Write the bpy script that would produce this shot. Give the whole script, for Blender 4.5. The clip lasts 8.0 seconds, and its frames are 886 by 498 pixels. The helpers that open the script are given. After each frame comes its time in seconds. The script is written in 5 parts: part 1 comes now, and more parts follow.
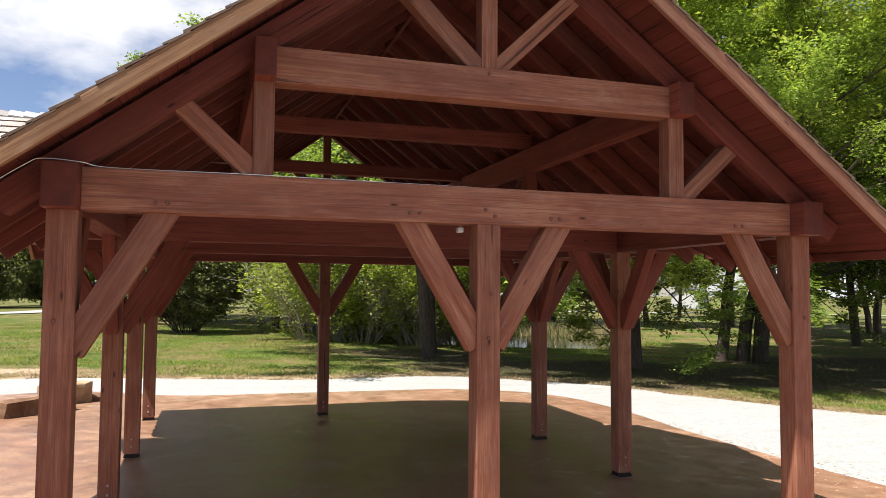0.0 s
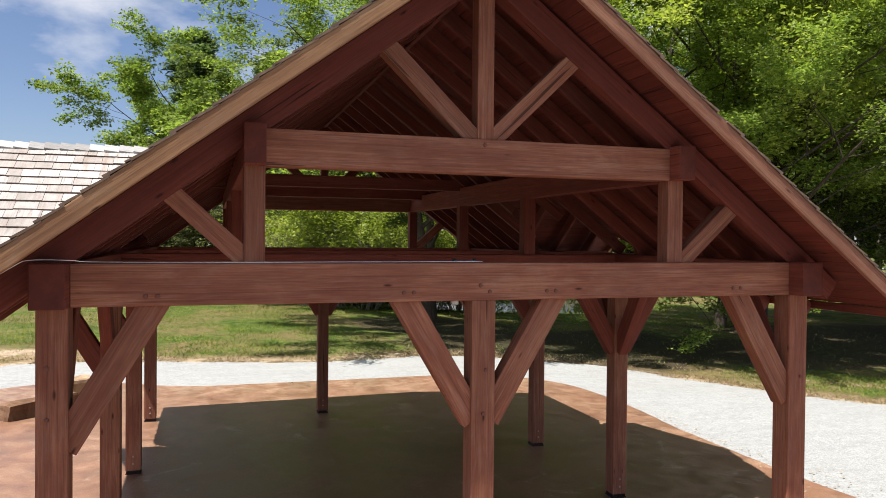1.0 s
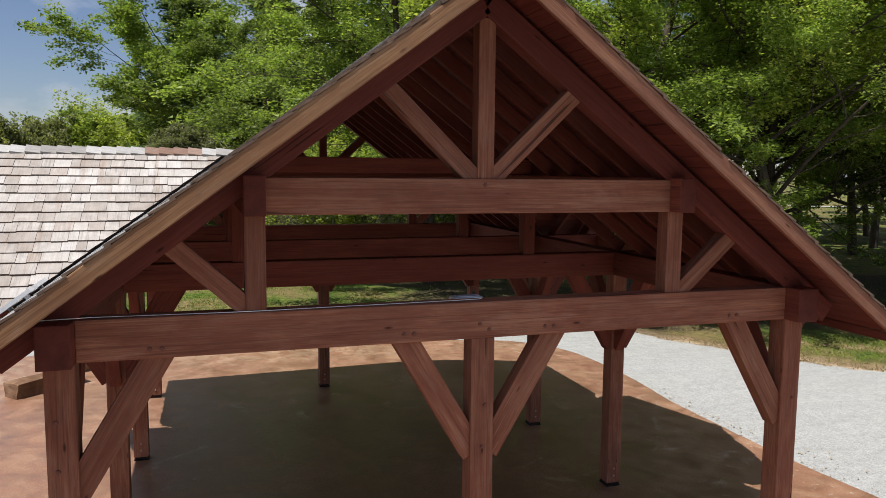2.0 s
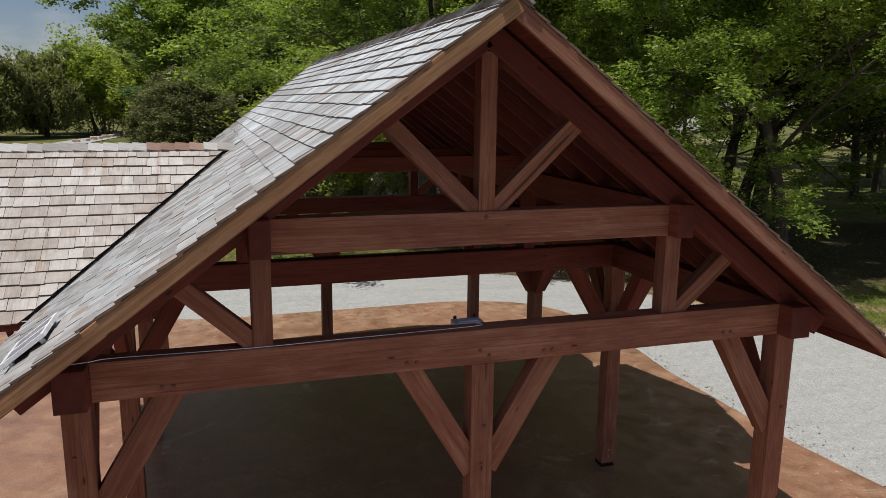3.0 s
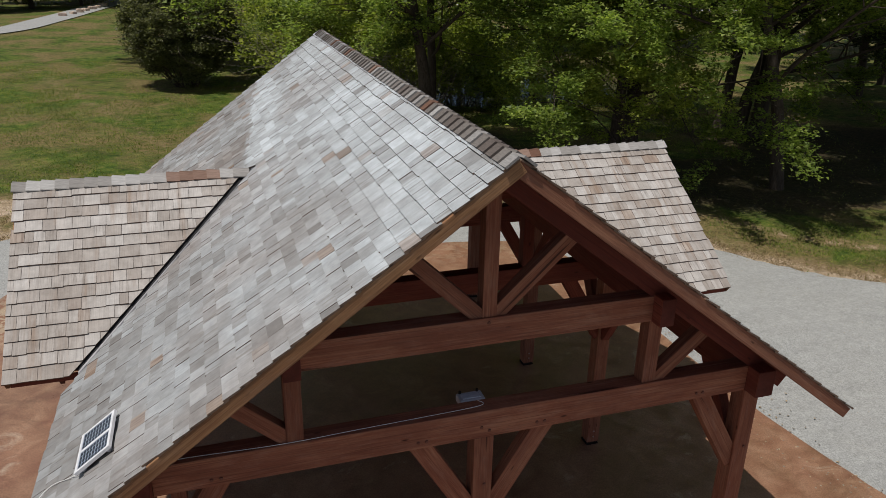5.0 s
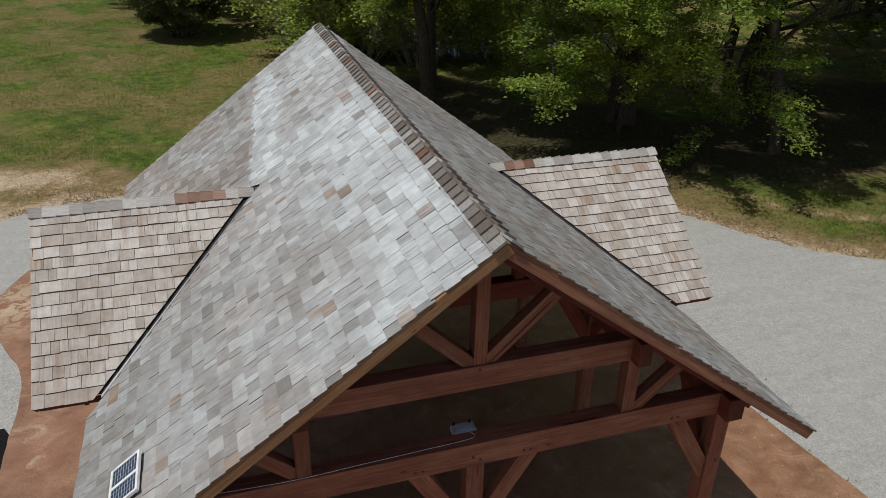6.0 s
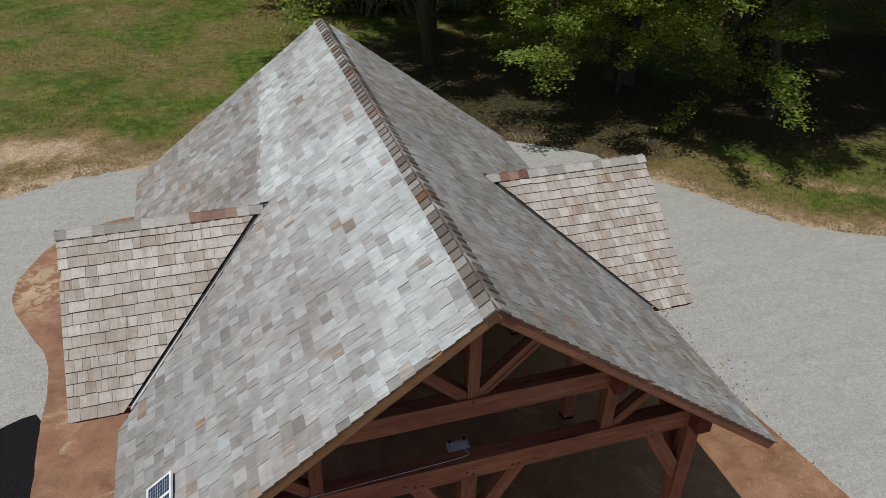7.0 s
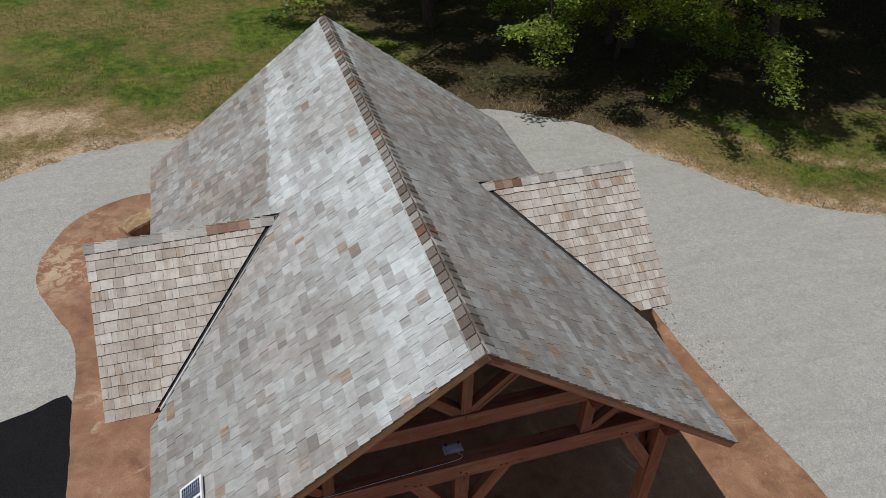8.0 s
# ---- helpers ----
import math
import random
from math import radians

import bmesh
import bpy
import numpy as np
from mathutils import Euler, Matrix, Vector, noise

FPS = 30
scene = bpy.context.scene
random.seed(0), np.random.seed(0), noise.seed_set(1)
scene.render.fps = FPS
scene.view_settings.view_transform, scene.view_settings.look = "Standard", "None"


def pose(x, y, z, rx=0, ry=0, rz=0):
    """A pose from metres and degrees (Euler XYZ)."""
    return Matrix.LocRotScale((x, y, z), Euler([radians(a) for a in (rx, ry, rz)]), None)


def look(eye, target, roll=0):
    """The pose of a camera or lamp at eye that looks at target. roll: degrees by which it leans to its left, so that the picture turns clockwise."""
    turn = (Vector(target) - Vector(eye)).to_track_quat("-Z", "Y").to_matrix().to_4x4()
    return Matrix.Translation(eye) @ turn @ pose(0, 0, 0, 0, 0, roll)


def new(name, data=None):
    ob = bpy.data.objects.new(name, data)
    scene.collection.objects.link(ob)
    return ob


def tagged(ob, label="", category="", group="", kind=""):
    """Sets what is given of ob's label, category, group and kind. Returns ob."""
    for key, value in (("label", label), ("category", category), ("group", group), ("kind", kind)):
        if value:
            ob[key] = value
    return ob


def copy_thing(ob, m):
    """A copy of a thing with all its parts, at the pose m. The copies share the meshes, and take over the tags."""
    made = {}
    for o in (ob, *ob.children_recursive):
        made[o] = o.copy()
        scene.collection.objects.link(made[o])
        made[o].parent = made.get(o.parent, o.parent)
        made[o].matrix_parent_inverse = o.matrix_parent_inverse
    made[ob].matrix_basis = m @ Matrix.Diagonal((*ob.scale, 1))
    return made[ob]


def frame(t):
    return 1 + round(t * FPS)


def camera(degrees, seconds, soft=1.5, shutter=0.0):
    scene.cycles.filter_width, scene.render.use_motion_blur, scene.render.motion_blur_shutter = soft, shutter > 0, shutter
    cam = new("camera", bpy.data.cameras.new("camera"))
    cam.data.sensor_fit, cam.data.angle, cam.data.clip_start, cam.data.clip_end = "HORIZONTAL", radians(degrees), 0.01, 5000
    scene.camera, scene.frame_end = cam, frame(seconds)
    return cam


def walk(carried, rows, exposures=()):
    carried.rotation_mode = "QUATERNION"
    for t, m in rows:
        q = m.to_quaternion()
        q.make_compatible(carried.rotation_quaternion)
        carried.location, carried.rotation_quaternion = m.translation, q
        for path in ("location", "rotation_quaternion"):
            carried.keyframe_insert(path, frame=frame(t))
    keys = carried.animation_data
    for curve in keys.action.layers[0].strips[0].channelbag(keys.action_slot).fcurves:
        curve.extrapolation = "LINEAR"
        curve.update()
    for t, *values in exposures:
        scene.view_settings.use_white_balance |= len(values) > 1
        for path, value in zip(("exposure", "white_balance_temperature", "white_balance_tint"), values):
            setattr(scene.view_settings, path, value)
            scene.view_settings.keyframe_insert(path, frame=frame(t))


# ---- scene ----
from mathutils.geometry import delaunay_2d_cdt

cam = camera(61.8, 8.0, 0.65)
# time, eye, point looked at, lean
PATH = [
    (0.0, (-2.151, -9.921, 2.409), (-1.548, -8.017, 2.527), 0.4),
    (0.5, (-2.126, -9.912, 2.937), (-1.524, -8.005, 2.990), 0.5),
    (1.0, (-2.095, -9.902, 3.451), (-1.494, -7.995, 3.423), 0.5),
    (1.5, (-2.099, -9.893, 3.902), (-1.496, -7.990, 3.786), 0.5),
    (3.0, (-2.111, -9.873, 5.111), (-1.519, -8.003, 4.720), 0.6),
    (3.5, (-2.148, -9.893, 5.604), (-1.559, -8.043, 5.126), 0.6),
    (4.0, (-2.190, -9.917, 6.181), (-1.609, -8.091, 5.608), 0.7),
    (4.5, (-2.256, -9.912, 6.740), (-1.679, -8.115, 6.079), 0.9),
    (6.0, (-2.193, -9.886, 8.590), (-1.646, -8.194, 7.675), 1.0),
    (6.5, (-2.193, -9.895, 9.318), (-1.658, -8.248, 8.317), 1.1),
    (7.0, (-2.173, -9.891, 10.021), (-1.655, -8.291, 8.939), 1.1),
    (7.5, (-2.171, -9.901, 10.740), (-1.669, -8.352, 9.580), 1.1),
    (8.0, (-2.161, -9.909, 11.547), (-1.675, -8.414, 10.311), 1.4),
]
# time, stops, kelvin, tint
EXPOSURE = [(0.0, 1.04, 6500, 13), (1.5, 0.62, 6300, 13), (3.0, -0.04, 6400, 13), (4.5, -0.38, 6450, 13), (6.0, -0.47, 6450, 11), (8.0, -0.46, 6450, 11)]
walk(cam, [(t, look(eye, target, roll)) for t, eye, target, roll in PATH], EXPOSURE)

# ---- world and sun ----
TO_SUN = Vector((-0.39, -0.15, 1.0)).normalized()
SUN_UP = math.asin(TO_SUN.z)
world = bpy.data.worlds.new("sky")
scene.world = world
world.use_nodes = True
wn, wl = world.node_tree.nodes, world.node_tree.links
wn.clear()
w_out = wn.new("ShaderNodeOutputWorld")
w_bg = wn.new("ShaderNodeBackground")
w_bg.inputs["Strength"].default_value = 0.058
w_sky = wn.new("ShaderNodeTexSky")
w_sky.sky_type = "NISHITA"
w_sky.sun_disc = False
w_sky.sun_elevation = SUN_UP
w_sky.sun_rotation = math.atan2(TO_SUN.x, TO_SUN.y)
w_sky.air_density, w_sky.dust_density, w_sky.ozone_density = 1.0, 0.4, 0.6
w_tc = wn.new("ShaderNodeTexCoord")
w_map = wn.new("ShaderNodeMapping")
w_map.inputs["Scale"].default_value = (1.5, 1.5, 3.2)
w_map.inputs["Location"].default_value = (0.35, 0.1, 0.0)
w_noise = wn.new("ShaderNodeTexNoise")
w_noise.inputs["Scale"].default_value = 1.6
w_noise.inputs["Detail"].default_value = 7.0
w_noise.inputs["Roughness"].default_value = 0.55
w_ramp = wn.new("ShaderNodeValToRGB")
w_ramp.color_ramp.elements[0].position = 0.465
w_ramp.color_ramp.elements[1].position = 0.60
w_mix = wn.new("ShaderNodeMixRGB")
w_mix.inputs["Color2"].default_value = (8.6, 8.8, 9.1, 1.0)
wl.new(w_tc.outputs["Generated"], w_map.inputs["Vector"])
wl.new(w_map.outputs["Vector"], w_noise.inputs["Vector"])
wl.new(w_noise.outputs["Fac"], w_ramp.inputs["Fac"])
wl.new(w_ramp.outputs["Color"], w_mix.inputs["Fac"])
w_tint = wn.new("ShaderNodeMixRGB")
w_tint.blend_type = "MULTIPLY"
w_tint.inputs["Fac"].default_value = 1.0
w_tint.inputs["Color2"].default_value = (0.96, 0.98, 1.10, 1.0)
wl.new(w_sky.outputs["Color"], w_tint.inputs["Color1"])
wl.new(w_tint.outputs["Color"], w_mix.inputs["Color1"])
wl.new(w_mix.outputs["Color"], w_bg.inputs["Color"])
wl.new(w_bg.outputs["Background"], w_out.inputs["Surface"])

sun = new("sun", bpy.data.lights.new("sun", "SUN"))
sun.data.energy = 4.8
sun.data.angle = radians(0.53)
sun.data.color = (1.0, 0.955, 0.88)
sun.matrix_world = look((0, 0, 0), -TO_SUN)


# ---- materials ----
class Mat:
    """A node material with a Principled shader and short ways to add nodes."""

    def __init__(self, name, roughness=0.7, metallic=0.0, specular=0.5):
        self.m = bpy.data.materials.new(name)
        self.m.use_nodes = True
        self.n, self.l = self.m.node_tree.nodes, self.m.node_tree.links
        self.p = self.n["Principled BSDF"]
        self.p.inputs["Roughness"].default_value = roughness
        self.p.inputs["Metallic"].default_value = metallic
        self.p.inputs["Specular IOR Level"].default_value = specular

    def put(self, value, socket):
        if isinstance(value, bpy.types.NodeSocket):
            self.l.new(value, socket)
        elif isinstance(value, (tuple, list)) and socket.type == "RGBA":
            socket.default_value = (*value[:3], 1.0)
        else:
            socket.default_value = value

    def coord(self, kind="Object"):
        return self.n.new("ShaderNodeTexCoord").outputs[kind]

    def place(self):
        return self.n.new("ShaderNodeNewGeometry").outputs["Position"]

    def island(self):
        return self.n.new("ShaderNodeNewGeometry").outputs["Random Per Island"]

    def chance(self):
        return self.n.new("ShaderNodeObjectInfo").outputs["Random"]

    def scaled(self, vector, scale, shift=None):
        node = self.n.new("ShaderNodeMapping")
        self.l.new(vector, node.inputs["Vector"])
        node.inputs["Scale"].default_value = scale
        if shift is not None:
            self.l.new(shift, node.inputs["Location"])
        return node.outputs["Vector"]

    def noise(self, vector, scale, detail=4.0, rough=0.55, twist=0.0):
        node = self.n.new("ShaderNodeTexNoise")
        self.l.new(vector, node.inputs["Vector"])
        node.inputs["Scale"].default_value = scale
        node.inputs["Detail"].default_value = detail
        node.inputs["Roughness"].default_value = rough
        node.inputs["Distortion"].default_value = twist
        return node.outputs["Fac"]

    def cells(self, vector, scale, output="Distance"):
        node = self.n.new("ShaderNodeTexVoronoi")
        self.l.new(vector, node.inputs["Vector"])
        node.inputs["Scale"].default_value = scale
        return node.outputs[output]

    def ramp(self, fac, *stops):
        node = self.n.new("ShaderNodeValToRGB")
        self.l.new(fac, node.inputs["Fac"])
        e = node.color_ramp.elements
        while len(e) < len(stops):
            e.new(0.5)
        for i, (pos, col) in enumerate(stops):
            e[i].position = pos
            e[i].color = (col, col, col, 1) if isinstance(col, (int, float)) else (*col, 1)
        return node.outputs["Color"]

    def mix(self, fac, a, b, blend="MIX"):
        node = self.n.new("ShaderNodeMixRGB")
        node.blend_type = blend
        self.put(fac, node.inputs["Fac"])
        self.put(a, node.inputs["Color1"])
        self.put(b, node.inputs["Color2"])
        return node.outputs["Color"]

    def math(self, op, a, b=0.0):
        node = self.n.new("ShaderNodeMath")
        node.operation = op
        self.put(a, node.inputs[0])
        self.put(b, node.inputs[1])
        return node.outputs["Value"]

    def attr(self, name):
        node = self.n.new("ShaderNodeAttribute")
        node.attribute_name = name
        return node.outputs["Fac"]

    def color(self, socket):
        self.put(socket, self.p.inputs["Base Color"])
        return self

    def rough(self, socket):
        self.put(socket, self.p.inputs["Roughness"])
        return self

    def bump(self, height, strength=0.4, distance=0.01):
        node = self.n.new("ShaderNodeBump")
        self.l.new(height, node.inputs["Height"])
        node.inputs["Strength"].default_value = strength
        node.inputs["Distance"].default_value = distance
        self.l.new(node.outputs["Normal"], self.p.inputs["Normal"])
        return self


def timber_material(name, dark, mid, light, wear):
    """Stained sawn wood whose grain runs along each timber's own x axis, with cathedral figure, knots, cracks and worn stain."""
    k = Mat(name, 0.72, 0.0, 0.3)
    shift = k.math("MULTIPLY", k.chance(), 37.0)
    v = k.scaled(k.coord(), (1.0, 1.0, 1.0), shift)
    warp = k.noise(k.scaled(v, (0.9, 4.0, 4.0)), 1.3, 3.0, 0.5)
    rings = k.noise(k.scaled(v, (0.55, 11.0, 11.0)), 1.7, 4.0, 0.6, 1.1)
    grain = k.noise(k.scaled(v, (1.0, 30.0, 30.0)), 2.2, 6.0, 0.62, 0.5)
    fine = k.noise(k.scaled(v, (3.0, 110.0, 110.0)), 2.0, 3.0, 0.6)
    knot = k.cells(k.scaled(v, (1.0, 3.4, 3.4)), 2.1)
    both = k.mix(0.5, grain, rings)
    base = k.ramp(both, (0.28, dark), (0.5, mid), (0.74, light))
    worn = k.math("MULTIPLY", k.ramp(k.noise(v, 1.7, 6.0, 0.65, 0.4), (0.45, 0.0), (0.72, 1.0)), wear)
    base = k.mix(worn, base, k.mix(0.35, light, base))
    dusty = k.ramp(k.noise(k.scaled(v, (1.2, 6.0, 6.0)), 2.6, 6.0, 0.7, 0.6), (0.50, 0.0), (0.70, 0.5))
    base = k.mix(k.math("MULTIPLY", dusty, wear), base, tuple(0.6 * c + 0.4 * sum(light) / 3 for c in light))
    base = k.mix(k.ramp(warp, (0.40, 0.45), (0.60, 0.0)), base, dark)
    base = k.mix(k.ramp(knot, (0.03, 0.95), (0.10, 0.0)), base, tuple(c * 0.3 for c in dark))
    line = k.ramp(k.noise(k.scaled(v, (0.5, 42.0, 42.0)), 1.5, 2.0, 0.5, 0.3), (0.36, 1.0), (0.42, 0.0))
    base = k.mix(k.math("MULTIPLY", line, 0.45), base, tuple(c * 0.8 for c in dark))
    crack = k.ramp(k.noise(k.scaled(v, (0.45, 17.0, 17.0)), 1.3, 2.0), (0.275, 1.0), (0.30, 0.0))
    base = k.mix(k.math("MULTIPLY", crack, 0.75), base, tuple(c * 0.25 for c in dark))
    base = k.mix(1.0, base, k.ramp(k.chance(), (0.0, 0.82), (1.0, 1.14)), "MULTIPLY")
    base = k.mix(0.8, base, k.ramp(fine, (0.3, 0.74), (0.5, 1.0), (0.7, 1.22)), "MULTIPLY")
    facing = k.n.new("ShaderNodeSeparateXYZ")
    k.l.new(k.coord("Normal"), facing.inputs["Vector"])
    sawn = k.ramp(k.math("ABSOLUTE", facing.outputs["X"]), (0.6, 0.0), (0.85, 0.9))
    base = k.mix(sawn, base, k.ramp(k.noise(v, 9.0, 4.0, 0.6), (0.3, tuple(c * 0.55 for c in dark)), (0.7, tuple(c * 0.95 for c in dark))))
    k.color(base)
    k.rough(k.ramp(fine, (0.3, 0.62), (0.7, 0.85)))
    k.bump(k.mix(0.5, k.mix(0.5, grain, fine), k.ramp(crack, (0.0, 1.0), (1.0, 0.0))), 0.8, 0.008)
    return k.m


M_TIMBER = timber_material("red_stained_timber", (0.146, 0.044, 0.026), (0.254, 0.094, 0.053), (0.395, 0.198, 0.118), 0.6)
M_RAKE = timber_material("weathered_rake_wood", (0.18, 0.082, 0.040), (0.32, 0.166, 0.078), (0.48, 0.295, 0.150), 0.7)
M_RAKE_RED = timber_material("red_brown_rake_wood", (0.14, 0.050, 0.030), (0.235, 0.100, 0.058), (0.36, 0.19, 0.115), 0.6)
# Less weathered red stain, darkened further: shade under the roof is in these colours.
M_DECK = timber_material("shaded_stained_deck_board", (0.088, 0.019, 0.013), (0.130, 0.029, 0.020), (0.178, 0.050, 0.033), 0.3)
M_RAFTER = timber_material("shaded_stained_rafter", (0.112, 0.027, 0.019), (0.165, 0.044, 0.030), (0.230, 0.078, 0.052), 0.35)
M_INNER = timber_material("shaded_red_stained_timber", (0.128, 0.028, 0.018), (0.201, 0.051, 0.032), (0.281, 0.095, 0.056), 0.35)


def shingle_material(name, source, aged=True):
    """Cedar shingle; source: where the chance of each piece comes from. Aged: silvered by weather, with the sunward
    slope's brighter light painted in as a paler tone and browner below; else a newer cedar that is still warm."""
    k = Mat(name, 0.8 if aged else 0.92, 0.0, 0.14 if aged else 0.05)
    r = k.chance() if source == "object" else k.island()
    pos = k.place()
    r2 = k.math("FRACT", k.math("MULTIPLY", r, 91.0))
    r3 = k.math("FRACT", k.math("MULTIPLY", r, 733.0))
    patch = k.noise(k.scaled(pos, (1.0, 0.6, 1.0)), 0.9, 6.0, 0.72)
    tone = k.math("ADD", k.math("MULTIPLY", r2, 0.34 if not aged else 0.25), k.math("MULTIPLY", k.math("SUBTRACT", patch, 0.5), 0.85))
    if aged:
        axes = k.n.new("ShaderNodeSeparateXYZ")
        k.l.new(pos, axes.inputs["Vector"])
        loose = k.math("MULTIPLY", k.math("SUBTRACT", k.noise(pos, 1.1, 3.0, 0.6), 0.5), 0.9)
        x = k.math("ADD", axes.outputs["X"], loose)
        # Pale left of the ridge, nothing right of it: sunlight put into the tone.
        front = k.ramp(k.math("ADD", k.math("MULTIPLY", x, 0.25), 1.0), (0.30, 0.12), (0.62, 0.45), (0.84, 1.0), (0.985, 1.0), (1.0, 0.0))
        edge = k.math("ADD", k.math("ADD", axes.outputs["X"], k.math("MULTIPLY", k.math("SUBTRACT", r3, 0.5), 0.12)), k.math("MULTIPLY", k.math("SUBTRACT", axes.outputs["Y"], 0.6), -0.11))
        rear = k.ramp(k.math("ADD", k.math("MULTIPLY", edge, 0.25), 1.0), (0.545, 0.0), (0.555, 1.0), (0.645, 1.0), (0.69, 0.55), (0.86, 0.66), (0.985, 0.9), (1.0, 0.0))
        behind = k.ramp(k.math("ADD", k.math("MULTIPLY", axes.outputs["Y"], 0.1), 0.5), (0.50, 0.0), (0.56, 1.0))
        sunward_pale = k.mix(behind, front, rear)
        tone = k.math("ADD", k.math("ADD", tone, 0.285), k.math("MULTIPLY", sunward_pale, 0.36))
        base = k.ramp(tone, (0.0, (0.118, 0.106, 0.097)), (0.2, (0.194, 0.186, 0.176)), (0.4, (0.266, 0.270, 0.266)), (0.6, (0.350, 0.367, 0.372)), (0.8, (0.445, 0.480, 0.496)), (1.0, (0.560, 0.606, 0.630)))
        low = k.math("MULTIPLY", k.ramp(k.noise(pos, 0.75, 4.0, 0.6), (0.46, 0.0), (0.62, 0.36)), k.math("SUBTRACT", 1.0, sunward_pale))
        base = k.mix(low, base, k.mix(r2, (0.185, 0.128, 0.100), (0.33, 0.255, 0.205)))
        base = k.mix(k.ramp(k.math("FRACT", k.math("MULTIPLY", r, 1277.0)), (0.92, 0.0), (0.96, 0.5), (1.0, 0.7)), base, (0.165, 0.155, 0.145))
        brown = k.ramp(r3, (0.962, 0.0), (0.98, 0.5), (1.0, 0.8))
    else:
        base = k.ramp(k.math("ADD", tone, 0.355), (0.0, (0.17, 0.132, 0.108)), (0.25, (0.295, 0.255, 0.222)), (0.5, (0.410, 0.378, 0.345)), (0.75, (0.515, 0.492, 0.462)), (1.0, (0.62, 0.61, 0.59)))
        run = k.noise(k.scaled(pos, (7.0, 0.55, 0.55)), 1.0, 4.0, 0.6)
        base = k.mix(k.ramp(run, (0.52, 0.0), (0.68, 0.62)), base, (0.285, 0.205, 0.150))
        brown = k.ramp(r3, (0.90, 0.0), (0.95, 0.5), (1.0, 0.85))
    long = k.coord("UV")
    grain = k.noise(k.scaled(long, (85.0, 1.6, 1.0), k.math("MULTIPLY", r, 50.0)), 1.5, 4.0, 0.7)
    stain = k.noise(k.scaled(long, (30.0, 2.2, 1.0), k.math("MULTIPLY", r, 21.0)), 1.0, 5.0, 0.7)
    base = k.mix(1.0, base, k.ramp(grain, (0.30, 0.82), (0.5, 1.0), (0.70, 1.08)), "MULTIPLY")
    base = k.mix(1.0, base, k.ramp(k.noise(pos, 7.0, 4.0, 0.65), (0.30, 0.84), (0.70, 1.12)), "MULTIPLY")
    streaky = k.ramp(k.math("FRACT", k.math("MULTIPLY", r, 317.0)), (0.50, 0.12), (0.90, 1.0))
    base = k.mix(k.math("MULTIPLY", streaky, k.ramp(stain, (0.50, 0.0), (0.62, 0.5))), base, (0.165, 0.140, 0.120))
    tan = k.ramp(stain, (0.35, (0.33, 0.215, 0.125)), (0.6, (0.165, 0.100, 0.066)))
    base = k.mix(k.math("MULTIPLY", brown, k.ramp(stain, (0.35, 0.65), (0.6, 1.0))), base, tan)
    k.color(base)
    k.bump(grain, 0.6, 0.004)
    return k.m


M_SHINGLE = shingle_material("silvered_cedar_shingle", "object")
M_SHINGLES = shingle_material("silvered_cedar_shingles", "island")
M_SHINGLE_NEW = shingle_material("newer_cedar_shingle", "object", False)
M_SHINGLES_NEW = shingle_material("newer_cedar_shingles", "island", False)


def plain(name, color, roughness=0.6, metallic=0.0, vary=0.15, scale=9.0):
    k = Mat(name, roughness, metallic)
    f = k.noise(k.coord(), scale, 4.0)
    lo, hi = tuple(c * (1 - vary) for c in color), tuple(min(1.0, c * (1 + vary)) for c in color)
    k.color(k.ramp(f, (0.3, lo), (0.7, hi)))
    k.bump(f, 0.1, 0.002)
    return k.m


def cap_material(name, lift=0.0, low=(0.30, 0.285, 0.265), high=(0.52, 0.51, 0.49)):
    k = Mat(name, 0.95, 0.0, 0.08)
    r = k.chance()
    base = k.ramp(r, (0.0, (0.130, 0.110, 0.098)), (0.45, (0.205, 0.188, 0.172)), (0.86, (0.320, 0.312, 0.30)), (1.0, (0.40, 0.395, 0.38)))
    grain = k.noise(k.scaled(k.coord(), (60.0, 4.0, 60.0), k.math("MULTIPLY", r, 50.0)), 1.2, 4.0, 0.65)
    base = k.mix(lift, base, k.ramp(r, (0.0, low), (1.0, high)))
    k.color(k.mix(1.0, base, k.ramp(grain, (0.2, 0.65), (0.6, 1.0), (0.9, 1.25)), "MULTIPLY"))
    k.bump(grain, 0.5, 0.004)
    return k.m


M_CAP, M_CAP_PALE = cap_material("weathered_ridge_cap"), cap_material("pale_weathered_ridge_cap", 0.8)
M_CAP_RED = cap_material("red_brown_ridge_cap", 0.8, (0.17, 0.085, 0.055), (0.34, 0.22, 0.165))
M_SHINGLE_END = plain("brown_shingle_end_grain", (0.15, 0.10, 0.07), 0.9, 0.0, 0.35, 14.0)
M_STEEL = plain("dark_painted_steel", (0.03, 0.022, 0.02), 0.45, 0.6)
M_FLASH = plain("dull_dark_valley_metal", (0.20, 0.20, 0.21), 0.5, 0.4)
M_GAP = plain("dark_underlay_felt", (0.02, 0.02, 0.021), 0.85)
M_ALU = plain("anodised_aluminium", (0.80, 0.81, 0.83), 0.4, 0.15)
M_CABLE = plain("white_cable_jacket", (0.86, 0.86, 0.83), 0.5)
M_LAMP = plain("grey_lamp_housing", (0.50, 0.52, 0.56), 0.4, 0.2)
M_BOLT = plain("pale_galvanised_steel", (0.40, 0.31, 0.27), 0.5, 0.3)
M_LENS = plain("clear_lamp_lens", (0.52, 0.56, 0.62), 0.15)


